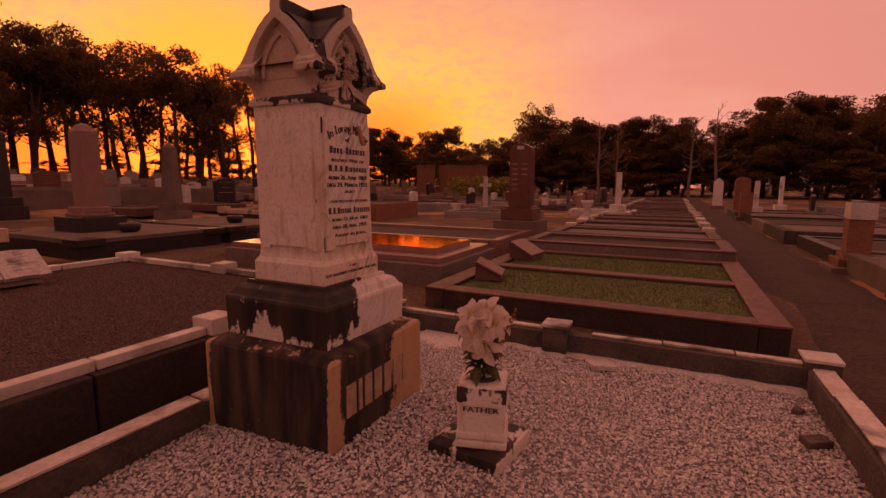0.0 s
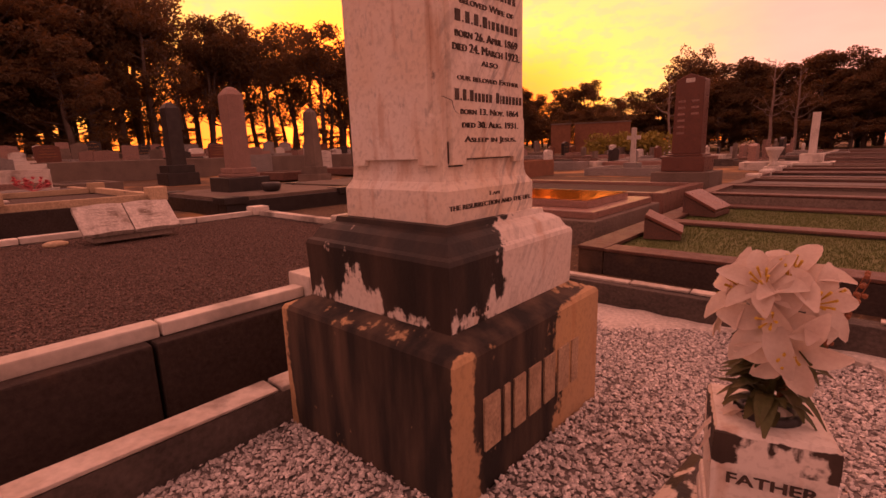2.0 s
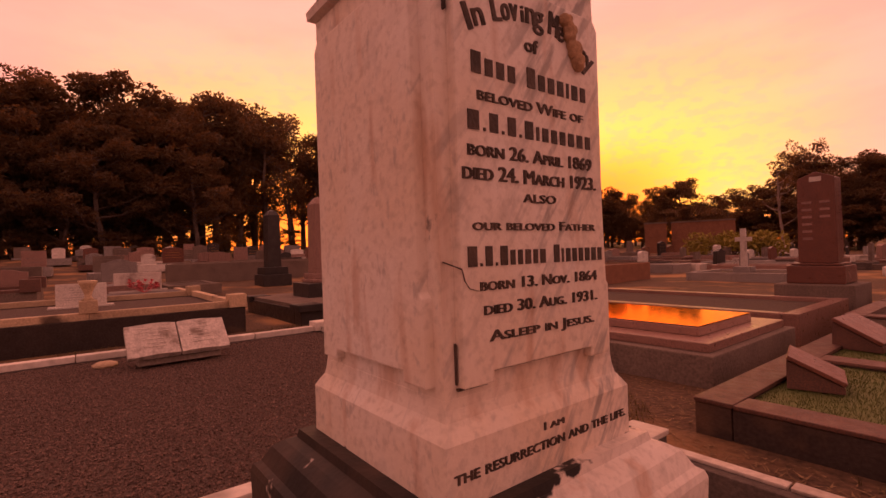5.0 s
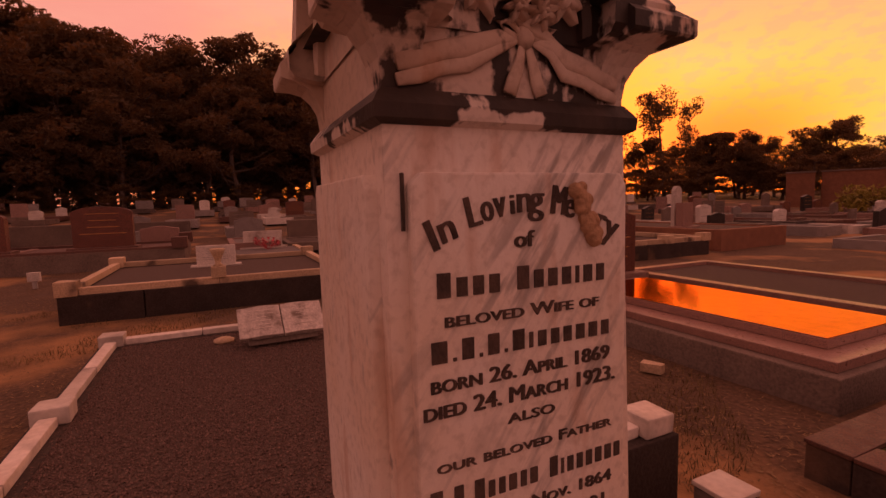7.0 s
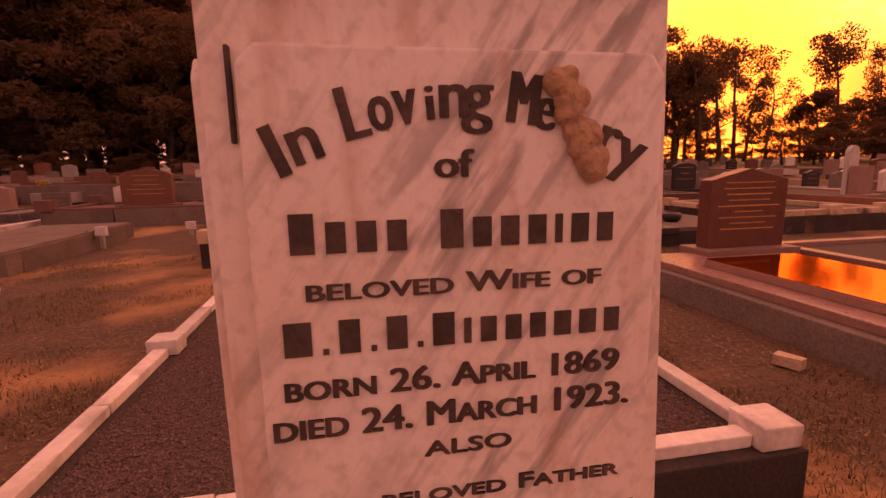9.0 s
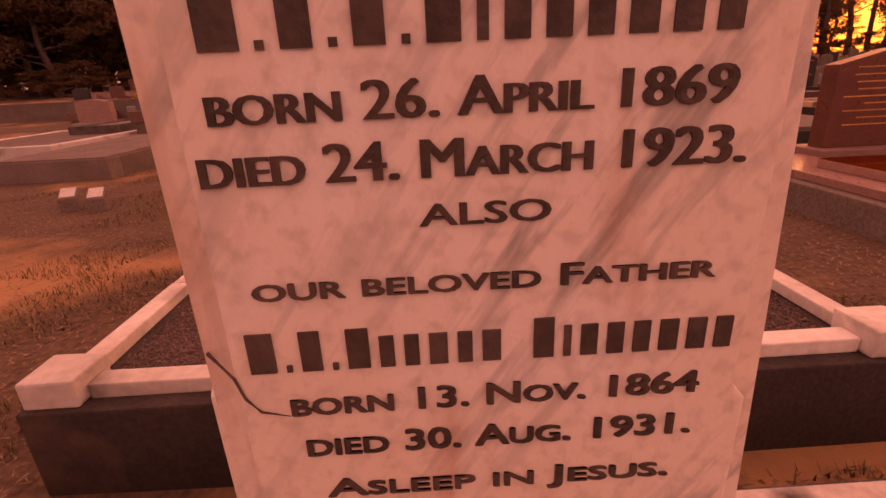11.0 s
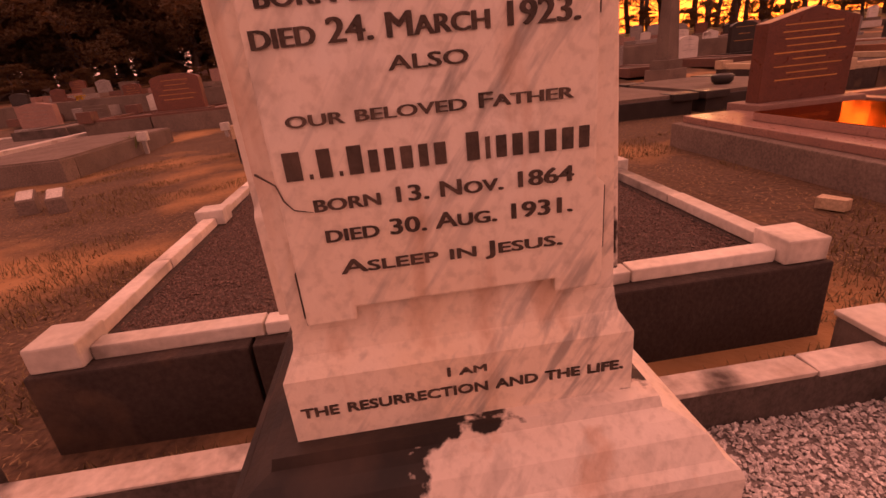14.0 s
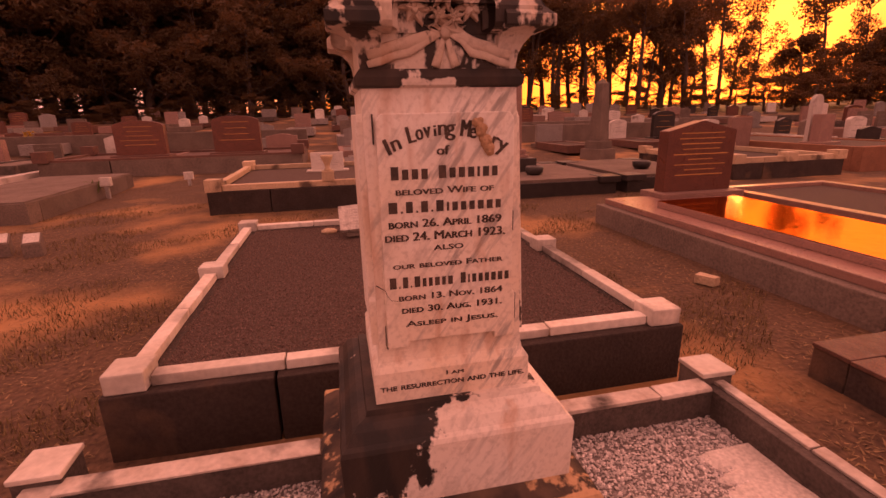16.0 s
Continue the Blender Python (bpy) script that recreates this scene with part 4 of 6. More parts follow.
def make_vase():
    t = thing("vase_block", "small white marble flower vase block on a stained base", "vase", (0.783, -0.055, 0.045), 16)
    part("base_plate", soften(stack([(0.140, 0.140, -0.022), (0.138, 0.138, 0.030), (0.108, 0.108, 0.050)]), 0.005), M_VASE_BASE, t, "marble base plate half black with growth").matrix_basis = pose(-0.012, 0.045, 0, 0, 0, -22)
    part("lower_step", box(-0.088, 0.088, -0.088, 0.088, 0.053, 0.081, 0.008), M_VASE, t)
    part("upper_step", box(-0.086, 0.086, -0.086, 0.086, 0.083, 0.111, 0.008), M_VASE, t)
    part("body", soften(stack([(0.080, 0.080, 0.112), (0.084, 0.084, 0.24), (0.083, 0.083, 0.268), (0.078, 0.078, 0.276)]), 0.004), M_VASE, t)
    part("pot_rim", lathe([(0.045, 0.255), (0.05, 0.272), (0.05, 0.288), (0.040, 0.290), (0.036, 0.272)], 20), M_BLACKSTONE, t, "dark flower pot rim", smooth=True)
    text_mesh("lettering", "FATHER", 0.018, 0.12, M_LETTER, t, Matrix.Translation((0.0, -0.0865, 0.186)) @ FACE_NY)
    return t


make_vase()


def make_flowers():
    t = thing("flower_bunch", "bunch of faded white artificial lilies with leaves", "flowers", (0.783, -0.055, 0.325), 4)
    r2 = random.Random(11)
    blooms = [((-0.02, -0.085, 0.175), (-0.15, -0.95, 0.25), 0.105), ((-0.07, -0.03, 0.21), (-0.6, -0.6, 0.6), 0.10), ((0.0, -0.03, 0.245), (0.0, -0.5, 0.9), 0.10), ((0.01, -0.075, 0.125), (0.1, -0.95, -0.25), 0.105),
              ((0.06, 0.0, 0.20), (0.85, -0.3, 0.45), 0.085), ((-0.095, 0.01, 0.165), (-1.0, -0.1, 0.25), 0.085), ((0.0, 0.06, 0.21), (0.1, 0.9, 0.5), 0.085), ((-0.04, -0.07, 0.235), (-0.25, -0.7, 0.75), 0.085), ((0.045, -0.06, 0.21), (0.5, -0.8, 0.5), 0.08)]
    t.scale = (0.72, 0.72, 0.78)
    stems = bmesh.new()
    for at, face, size in blooms:
        at = (at[0] + 0.012, at[1], at[2] + 0.052)
        bm = bmesh.new()
        q = Vector(face).normalized().to_track_quat("Z", "Y").to_matrix().to_4x4()
        for k in range(6):
            petal(bm, Matrix.Translation(at) @ q @ Matrix.Rotation(k * math.pi / 3 + r2.uniform(-0.1, 0.1), 4, "Z") @ Matrix.Translation((0.004, 0, 0.004 if k % 2 else 0)), size * r2.uniform(0.9, 1.08), size * 0.50, r2.uniform(0.25, 0.6), 0.5)
        bloom = part("lily", bm, M_PETAL, t, smooth=True)
        bm = bmesh.new()
        for k in range(6):
            a_ = k * math.pi / 3
            p0, p1 = Vector(at), Vector(at) + (q.to_3x3() @ Vector((0.018 * math.cos(a_), 0.018 * math.sin(a_), size * 0.55)))
            tube([p0, (p0 + p1) / 2, p1], [0.0018, 0.0015, 0.003], 5, bm)
        part("stamen", bm, M_STAMEN, bloom, "yellow stamens")
        back = Vector(at) - Vector(face).normalized() * 0.05
        tube([(0, 0, -0.01), (back.x * 0.3, back.y * 0.3, back.z * 0.5), back, Vector(at)], [0.004, 0.004, 0.004, 0.006], 6, stems)
    part("stem", stems, M_LEAF, t)
    for k in range(90):
        bm = bmesh.new()
        a_, h = r2.uniform(0, 6.28), r2.uniform(0.0, 0.19)
        tilt = r2.uniform(-0.2, 1.1)
        petal(bm, Matrix.Translation((0.022 * math.cos(a_), 0.022 * math.sin(a_), h)) @ Matrix.Rotation(a_, 4, "Z") @ Matrix.Rotation(-tilt, 4, "Y"), r2.uniform(0.05, 0.10), r2.uniform(0.018, 0.042), r2.uniform(0.4, 1.2), 0.4)
        part("leaf", bm, M_LEAF, t, smooth=True)
    for k in range(4):
        bm = bmesh.new()
        petal(bm, Matrix.Translation((-0.02, -0.03 + 0.012 * k, 0.0)) @ Matrix.Rotation(radians(205 + 14 * k), 4, "Z"), 0.13, 0.026, 1.15 + 0.1 * k, 0.3)
        part("drooping_leaf", bm, M_PETAL, t, "pale drooping artificial leaf", smooth=True)
    bm = bmesh.new()
    for k in range(5):
        dx, dy = r2.uniform(0.07, 0.15), r2.uniform(-0.02, 0.06)
        top = Vector((dx, dy, r2.uniform(0.24, 0.32)))
        tube([(0, 0, 0), (dx * 0.6, dy * 0.6, 0.15), top], [0.003, 0.002, 0.001], 5, bm)
        for j in range(9):
            p = top.lerp(Vector((dx * 0.6, dy * 0.6, 0.15)), j / 9) + Vector([r2.uniform(-0.008, 0.008) for _ in range(3)])
            bmesh.ops.create_icosphere(bm, subdivisions=1, radius=0.006, matrix=Matrix.Translation(p))
    part("berry_sprig", bm, M_BERRY, t, "rust-brown dried berry sprigs")


make_flowers()


# ---- the raised plot behind, with marble coping and an open stone book ----
def raised_plot(name, label, x0, x1, y0, y1, wall_top, cop_h, cap_h, cop_w, mat_wall, mat_cop, mids, fill_mat, bed_mat, group=""):
    t = thing(name, label, "grave plot", ((x0 + x1) / 2, (y0 + y1) / 2, G), group=group)
    hx, hy = (x1 - x0) / 2, (y1 - y0) / 2
    top = wall_top - G
    th = 0.16
    part("front_wall", box(hx - th, hx, -hy, -0.499 * hy, -0.06, top, 0.008), mat_wall, t)
    part("front_wall", box(hx - th, hx, -0.490 * hy, hy, -0.06, top, 0.008), mat_wall, t)
    part("back_wall", box(-hx, -hx + th, -hy, hy, -0.06, top, 0.008), mat_wall, t)
    part("side_wall", box(-hx + th, hx - th, -hy, -hy + th, -0.06, top - 0.002, 0.008), mat_wall, t)
    part("side_wall", box(-hx + th, hx - th, hy - th, hy, -0.06, top - 0.002, 0.008), mat_wall, t)
    part("fill", box(-hx + th * 0.5, hx - th * 0.5, -hy + th * 0.5, hy - th * 0.5, -0.05, top - 0.008, 0), bed_mat, t, "dark chippings filling the plot")
    ins = 0.09
    caps = [(-hx + ins, -hy + ins), (hx - ins, -hy + ins), (-hx + ins, hy - ins), (hx - ins, hy - ins)]
    if "x" in mids:
        caps += [(0, -hy + ins), (0, hy - ins)]
    if "y" in mids:
        caps += [(hx - ins, 0), (-hx + ins, 0)]
    cs = cop_w * 1.06
    for cx, cy in caps:
        part("corner_cap", box(cx - cs, cx + cs, cy - cs, cy + cs, top, top + cap_h, 0.008, wobble=0.003), mat_cop, t)
    for sy in (-1, 1):
        stops = sorted({cx for cx, cy in caps if cy * sy > 0 and abs(abs(cy) - (hy - ins)) < 1e-6})
        for a_, b_ in zip(stops, stops[1:]):
            n = 2
            for j in range(n):
                p, q = a_ + cs + (b_ - a_ - 2 * cs) * j / n, a_ + cs + (b_ - a_ - 2 * cs) * (j + 1) / n
                d = random.uniform(-0.004, 0.004)
                part("coping", box(p + 0.003, q - 0.003, sy * (hy - ins) - cop_w / 2 + d, sy * (hy - ins) + cop_w / 2 + d, top, top + cop_h, 0.006, wobble=0.002), mat_cop, t)
    for sx in (-1, 1):
        stops = sorted({cy for cx, cy in caps if cx * sx > 0 and abs(abs(cx) - (hx - ins)) < 1e-6})
        for a_, b_ in zip(stops, stops[1:]):
            n = 2
            for j in range(n):
                p, q = a_ + cs + (b_ - a_ - 2 * cs) * j / n, a_ + cs + (b_ - a_ - 2 * cs) * (j + 1) / n
                d = random.uniform(-0.004, 0.004)
                part("coping", box(sx * (hx - ins) - cop_w / 2 + d, sx * (hx - ins) + cop_w / 2 + d, p + 0.003, q - 0.003, top, top + cop_h, 0.006, wobble=0.002), mat_cop, t)
    if fill_mat:
        area = (2 * hx) * (2 * hy)
        v, f = chips(rng, int(area * 11000), -hx + 0.13, hx - 0.13, -hy + 0.13, hy - 0.13, top - 0.005, 0.0056)
        stuff("chipping_cover", v, f, fill_mat, "loose dark chippings", "", t)
    return t


raised_plot("raised_grave_plot", "raised dark grave plot with white marble coping", -3.60, -0.685, -1.18, 1.355, 0.225, 0.045, 0.085, 0.072, M_DARK_WALL, M_COPING, "xy", M_BROWN_CHIPS, M_BROWN_BED)


def open_book(x, y, z, turn):
    t = thing("stone_book", "weathered open book of white marble on a plot", "memorial", (x, y, z), turn)
    for s in (-1, 1):
        b = bmesh.new()
        rows = []
        for i in range(7):
            u = i / 6
            bulge = 0.012 * math.sin(math.pi * min(1, u * 1.25)) + 0.004
            rows.append([b.verts.new((px, s * (0.004 + 0.292 * u), pz)) for px, pz in ((0.0, 0.0), (0.0, 0.030 + bulge), (0.26, 0.030 + bulge), (0.26, 0.0))])
        for a_, c_ in zip(rows, rows[1:]):
            for j in range(4):
                b.faces.new((a_[j], a_[(j + 1) % 4], c_[(j + 1) % 4], c_[j]))
        b.faces.new(rows[0][::-1])
        b.faces.new(rows[-1])
        bmesh.ops.recalc_face_normals(b, faces=b.faces[:])
        b.transform(Matrix.Rotation(radians(42), 4, "Y"))
        part("page", soften(b, 0.003), M_BOOK, t)
        w = bmesh.new()
        for k in range(6):
            ln = random.uniform(0.06, 0.18)
            box(0.04 + k * 0.031, 0.0445 + k * 0.031, s * 0.14 - ln / 2, s * 0.14 + ln / 2, 0.0455, 0.0475, 0, w)
        w.transform(Matrix.Rotation(radians(42), 4, "Y"))
        part("worn_writing", w, M_FAINT, t)
    b = prism([(0.0, 0.0), (0.0, -0.21), (0.20, -0.21)], -0.24, 0.24)
    b.transform(Matrix.Identity(4))
    part("rest", b, M_CONCRETE, t)


open_book(-3.10, 0.04, 0.455, 2)
disc = tagged(part("round_stone", lathe([(0.07, 0), (0.072, 0.018), (0.04, 0.032), (0.012, 0.036)], 18), M_COPING_WARM, smooth=True), "small round cream stone lying on chippings", "stone")
disc.matrix_basis = pose(-3.2, -0.35, 0.222)


# ---- neighbouring graves ----
def kerb_plot(label, x0, x1, y0, y1, top, width, mat, fill_mat, bays=1, group="", fill_drop=0.03, caps=False, cap_mat=None, top_mat=None):
    t = thing("kerbed_grave", label, "grave plot", ((x0 + x1) / 2, (y0 + y1) / 2, G), group=group)
    hx, hy, z = (x1 - x0) / 2, (y1 - y0) / 2, top - G
    part("end_kerb", box(-hx, -hx + width, -hy, hy, -0.06, z, 0.008, wobble=0.004), mat, t)
    part("end_kerb", box(hx - width, hx, -hy, hy, -0.06, z, 0.008, wobble=0.004), mat, t)
    for k in range(bays + 1):
        c = -hy + width / 2 + (2 * hy - width) * k / bays
        part("side_kerb", box(-hx + width + 0.002, hx - width - 0.002, c - width / 2, c + width / 2, -0.06, z - 0.003, 0.008, wobble=0.004), mat, t)
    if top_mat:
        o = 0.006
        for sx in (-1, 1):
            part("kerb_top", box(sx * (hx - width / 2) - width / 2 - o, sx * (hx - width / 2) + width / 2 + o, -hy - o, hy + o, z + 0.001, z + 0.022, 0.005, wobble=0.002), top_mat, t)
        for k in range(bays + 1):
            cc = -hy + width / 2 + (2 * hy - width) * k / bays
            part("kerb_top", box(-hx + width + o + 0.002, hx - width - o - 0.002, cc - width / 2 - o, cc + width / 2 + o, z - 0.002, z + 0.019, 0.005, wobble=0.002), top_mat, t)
    part("fill", box(-hx + 0.03, hx - 0.03, -hy + 0.03, hy - 0.03, -0.05, z - fill_drop, 0), fill_mat, t)
    if caps:
        for cx in (-hx + width / 2, hx - width / 2):
            for cy in (-hy + width / 2, hy - width / 2):
                part("corner_block", box(cx - width * 0.7, cx + width * 0.7, cy - width * 0.7, cy + width * 0.7, z - 0.04, z + 0.06, 0.01), cap_mat or mat, t)
    return t


# dark kerb sides, with a thin lighter red strip along the top
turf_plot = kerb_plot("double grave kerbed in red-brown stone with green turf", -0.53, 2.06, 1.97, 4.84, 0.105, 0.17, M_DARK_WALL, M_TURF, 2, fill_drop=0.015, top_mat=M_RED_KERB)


def turf_blades():
    v, f = [], []
    n = 52000
    xs, us = rng.uniform(-1.12, 1.12, n), rng.uniform(-1.26, 1.26, n)
    for x, y in zip(xs, us):
        if abs(y) < 0.085:
            continue
        a_, h = random.uniform(0, 6.28), random.uniform(0.012, 0.026)
        dx, dy = math.cos(a_) * 0.003, math.sin(a_) * 0.003
        lx, ly = random.uniform(-0.012, 0.012), random.uniform(-0.012, 0.012)
        k = len(v)
        v += [(x - dx, y - dy, 0.124), (x + dx, y + dy, 0.124), (x + lx, y + ly, 0.124 + h)]
        f.append((k, k + 1, k + 2))
    stuff("turf_cover", v, f, M_TURF, "short green turf blades", "", turf_plot)


turf_blades()


def desk_tablet(x, y, z, turn, label, mat, w=0.46, tilt=24):
    t = thing("desk_tablet", label, "memorial", (x, y, z), turn)
    b = prism([(-0.17, 0.0), (0.17, 0.0), (0.17, 0.05), (-0.17, 0.05 + 0.34 * math.tan(radians(tilt)))], -w / 2, w / 2)
    part("block", soften(b, 0.006), M_RED_KERB, t)
    p = box(-0.19, 0.19, -w / 2 - 0.02, w / 2 + 0.02, 0, 0.03, 0.005)
    p.transform(Matrix.Translation((0.0, 0, 0.06 + 0.17 * math.tan(radians(tilt)))) @ Matrix.Rotation(radians(tilt), 4, "Y"))
    part("plate", p, mat, t)
    return t


desk_tablet(-0.22, 2.72, 0.10, 14, "toppled red granite tablet on the turf grave", M_RED, 0.40, 26).scale = (0.72, 0.78, 0.72)
desk_tablet(-0.25, 4.10, 0.10, -6, "sloping red granite tablet on the turf grave", M_RED, 0.46, 28).scale = (0.85, 0.85, 0.85)


def ledger_grave():
    t = thing("polished_ledger_grave", "stepped pink granite grave with a mirror-polished slab", "grave", (-2.55, 3.6, G))
    part("foundation", box(-1.42, 1.78, -0.83, 0.80, -0.06, 0.20, 0.012), M_CONCRETE, t, "weathered concrete foundation")
    part("lower_step", box(-1.38, 1.72, -0.74, 0.72, 0.201, 0.265, 0.008), M_PINK, t)
    part("upper_step", box(-0.72, 1.56, -0.52, 0.46, 0.266, 0.330, 0.006), M_PINK, t)
    part("polished_slab", box(-0.715, 1.555, -0.515, 0.455, 0.331, 0.338, 0.002), M_SLAB, t, "mirror-polished dark granite slab reflecting the sky")
    return t


ledger_grave()


def upright(label, x, y, z, w, h, th, turn, mat, top="flat", base=None, base_mat=None, gilt=False, group="headstones of the field", lines=0, line_mat=None):
    """A headstone that faces along +x before it is turned, standing on z."""
    t = thing("headstone", label, "headstone", (x, y, z), turn, group=group)
    zb = 0.0
    if base:
        part("plinth", box(-th * 1.1 - 0.04, th * 1.1 + 0.04, -w / 2 - 0.09, w / 2 + 0.09, -0.04, base, 0.01), base_mat or mat, t)
        zb = base + 0.001
    n = 10
    pts = [(-w / 2, zb), (w / 2, zb)]
    if top == "round":
        r_ = h * 0.16
        pts += [(w / 2 * math.cos(a_) if True else 0, zb + h - r_ + r_ * math.sin(a_)) for a_ in [math.pi * k / n for k in range(n + 1)]]
    elif top == "gable":
        pts += [(w / 2, zb + h * 0.86), (0, zb + h), (-w / 2, zb + h * 0.86)]
    elif top == "ogee":
        pts += [(w / 2, zb + h * 0.88), (w * 0.36, zb + h * 0.9), (w * 0.2, zb + h * 0.97), (0, zb + h), (-w * 0.2, zb + h * 0.97), (-w * 0.36, zb + h * 0.9), (-w / 2, zb + h * 0.88)]
    else:
        pts += [(w / 2, zb + h), (-w / 2, zb + h)]
    b = bmesh.new()
    f0 = [b.verts.new((th / 2, p, q) if True else 0) for p, q in pts]
    f1 = [b.verts.new((-th / 2, p, q)) for p, q in pts]
    b.faces.new(f0)
    b.faces.new(f1[::-1])
    for k in range(len(pts)):
        b.faces.new((f0[k], f0[(k + 1) % len(pts)], f1[(k + 1) % len(pts)], f1[k]))
    bmesh.ops.recalc_face_normals(b, faces=b.faces[:])
    part("stone", soften(b, 0.006), mat, t)
    r2 = random.Random(int(x * 100))
    for k in range(lines):
        ln = w * r2.uniform(0.35, 0.8)
        zz = zb + h * 0.82 - k * h * 0.66 / max(lines, 1)
        part("writing_bar", box(th / 2 - 0.001, th / 2 + 0.003, -ln / 2, ln / 2, zz, zz + h * 0.013, 0), line_mat or M_GILT, t)
    return t


hs = upright("red granite headstone with gilt writing behind a ledger", -3.86, 3.98, 0.222, 0.92, 0.82, 0.17, 0, M_RED, "gable", 0.06, M_PINK_MATT, lines=9)
kerb_plot("low grave framed by dark polished kerbs", -4.2, -0.80, 4.62, 6.35, 0.24, 0.14, M_PINK, M_BROWN_BED, 1, fill_drop=0.05)
slab_piece("loose_brick", "broken pale brick lying on bare earth", "brick", -1.78, 2.46, G - 0.02, 0.15, 0.085, 0.07, 25, M_COPING_WARM)

# the row running on beside the path
y = 4.92
row = random.Random(5)
while y < 34:
    d = row.uniform(1.1, 1.45)
    mat = row.choice([M_RED_KERB, M_RED_KERB, M_CONCRETE, M_KERB, M_GREY])
    kerb_plot("low kerbed grave in a row beside the path", -0.55, 2.02 + row.uniform(-0.05, 0.05), y, y + d, 0.12 + row.uniform(-0.03, 0.10), 0.14, mat, row.choice([M_BROWN_BED, M_CONCRETE, M_RED_KERB, M_GRAVEL_BED]), 1, "kerbed graves along the path", caps=row.random() < 0.4, cap_mat=M_PALE, top_mat=row.choice([M_RED_KERB, M_RED_KERB, M_CONCRETE]))
    y += d + row.uniform(0.05, 0.3)


def pillar_monument(name, label, x, y, steps, mat, base_mat, turn=0, top="point", category="monument", dark_steps=1):
    """A stepped pillar from rows (half width, height); the last is the shaft."""
    t = thing(name, label, category, (x, y, G + rise(x)), turn)
    z = -0.05
    for k, (hw, h) in enumerate(steps[:-1]):
        part("step", box(-hw, hw, -hw, hw, z, z + h, 0.015, wobble=0.004), base_mat if k < dark_steps else mat, t)
        z += h + 0.001
    hw, h = steps[-1]
    if top == "point":
        b = stack([(hw, hw * 0.8, z), (hw * 0.93, hw * 0.74, z + h * 0.9), (hw * 0.5, hw * 0.4, z + h * 0.975), (0.02, 0.02, z + h)])
    elif top == "gable":
        b = bmesh.new()
        pts = [(-hw, z), (hw, z), (hw * 0.94, z + h * 0.93), (0, z + h), (-hw * 0.94, z + h * 0.93)]
        prism(pts, -hw * 0.72, hw * 0.72, b)
    elif top == "obelisk":
        b = stack([(hw, hw, z), (hw * 0.68, hw * 0.68, z + h * 0.92), (0.01, 0.01, z + h)])
    else:
        b = stack([(hw, hw * 0.8, z), (hw, hw * 0.8, z + h)])
    part("shaft", soften(b, 0.008), mat, t)
    return t


dark = pillar_monument("pillar_monument", "tall dark red granite pillar on a rough stone base", -1.17, 6.9, [(0.40, 0.46), (0.29, 0.22), (0.25, 0.03), (0.20, 1.13)], M_RED, M_CONCRETE, 0, "gable")
for s, n in ((-1, 6), (1, 3)):
    for k in range(n):
        part("writing_bar", box(s * 0.09 - 0.055, s * 0.09 + 0.045, -0.148, -0.143, 1.40 - k * 0.09, 1.43 - k * 0.09, 0), M_PINK_MATT, dark)
part("carved_top", box(-0.06, 0.06, -0.150, -0.14, 1.67, 1.73, 0.004), M_PALE, dark, "white carved gable ornament")
pink = pillar_monument("pillar_monument", "tall weathered pink stone headstone on a dark base", -7.2, 2.87, [(0.42, 0.24), (0.36, 0.30), (0.25, 0.06), (0.215, 0.09), (0.178, 1.32)], M_PINK_MATT, M_BLACKSTONE, 0, "point", "monument", 2)
pillar_monument("obelisk", "weathered grey-brown stone obelisk among low graves", -10.5, 6.55, [(0.32, 0.3), (0.25, 0.2), (0.18, 1.55)], M_CONCRETE, M_CONCRETE, 20, "obelisk", "obelisk")
pillar_monument("obelisk", "black granite obelisk standing among low graves", -13.0, 3.95, [(0.40, 0.34), (0.33, 0.2), (0.22, 1.62)], M_BLACKSTONE, M_BLACKSTONE, 0, "point", "obelisk")
pillar_monument("obelisk", "slim white marble column on dark steps", -0.15, 13.4, [(0.55, 0.18), (0.38, 0.16), (0.22, 0.2), (0.075, 0.95)], M_PALE, M_BLACKSTONE, 0, "flat", "column")


def stone_cross(x, y, z, h, mat, label):
    t = thing("stone_cross", label, "cross", (x, y, z))
    part("step", box(-0.30, 0.30, -0.30, 0.30, -0.05, 0.16, 0.012), M_GREY, t)
    part("step", box(-0.2, 0.2, -0.2, 0.2, 0.161, 0.32, 0.012), M_GREY, t)
    part("upright", soften(stack([(0.07, 0.055, 0.321), (0.055, 0.05, 0.32 + h)]), 0.006), mat, t)
    part("cross_arm", box(-0.19, 0.19, -0.049, 0.049, 0.32 + h * 0.66, 0.32 + h * 0.66 + 0.11, 0.008), mat, t)


stone_cross(-4.35, 13.4, G, 1.0, M_PALE, "pale stone cross on stepped base")
kerb_plot("kerbed grave below a stone cross", -5.4, -2.6, 12.4, 14.4, 0.16, 0.14, M_GREY, M_BROWN_BED, 1)


def white_urn(name, x, y, z, s, mat, label, category="urn"):
    t = thing(name, label, category, (x, y, z))
    part("foot", box(-0.09 * s, 0.09 * s, -0.09 * s, 0.09 * s, -0.01, 0.14 * s, 0.008), mat, t)
    part("vessel", lathe([(0.07 * s, 0.141 * s), (0.035 * s, 0.18 * s), (0.045 * s, 0.24 * s), (0.085 * s, 0.33 * s), (0.10 * s, 0.37 * s), (0.085 * s, 0.375 * s), (0.06 * s, 0.34 * s)], 14), mat, t, smooth=True)


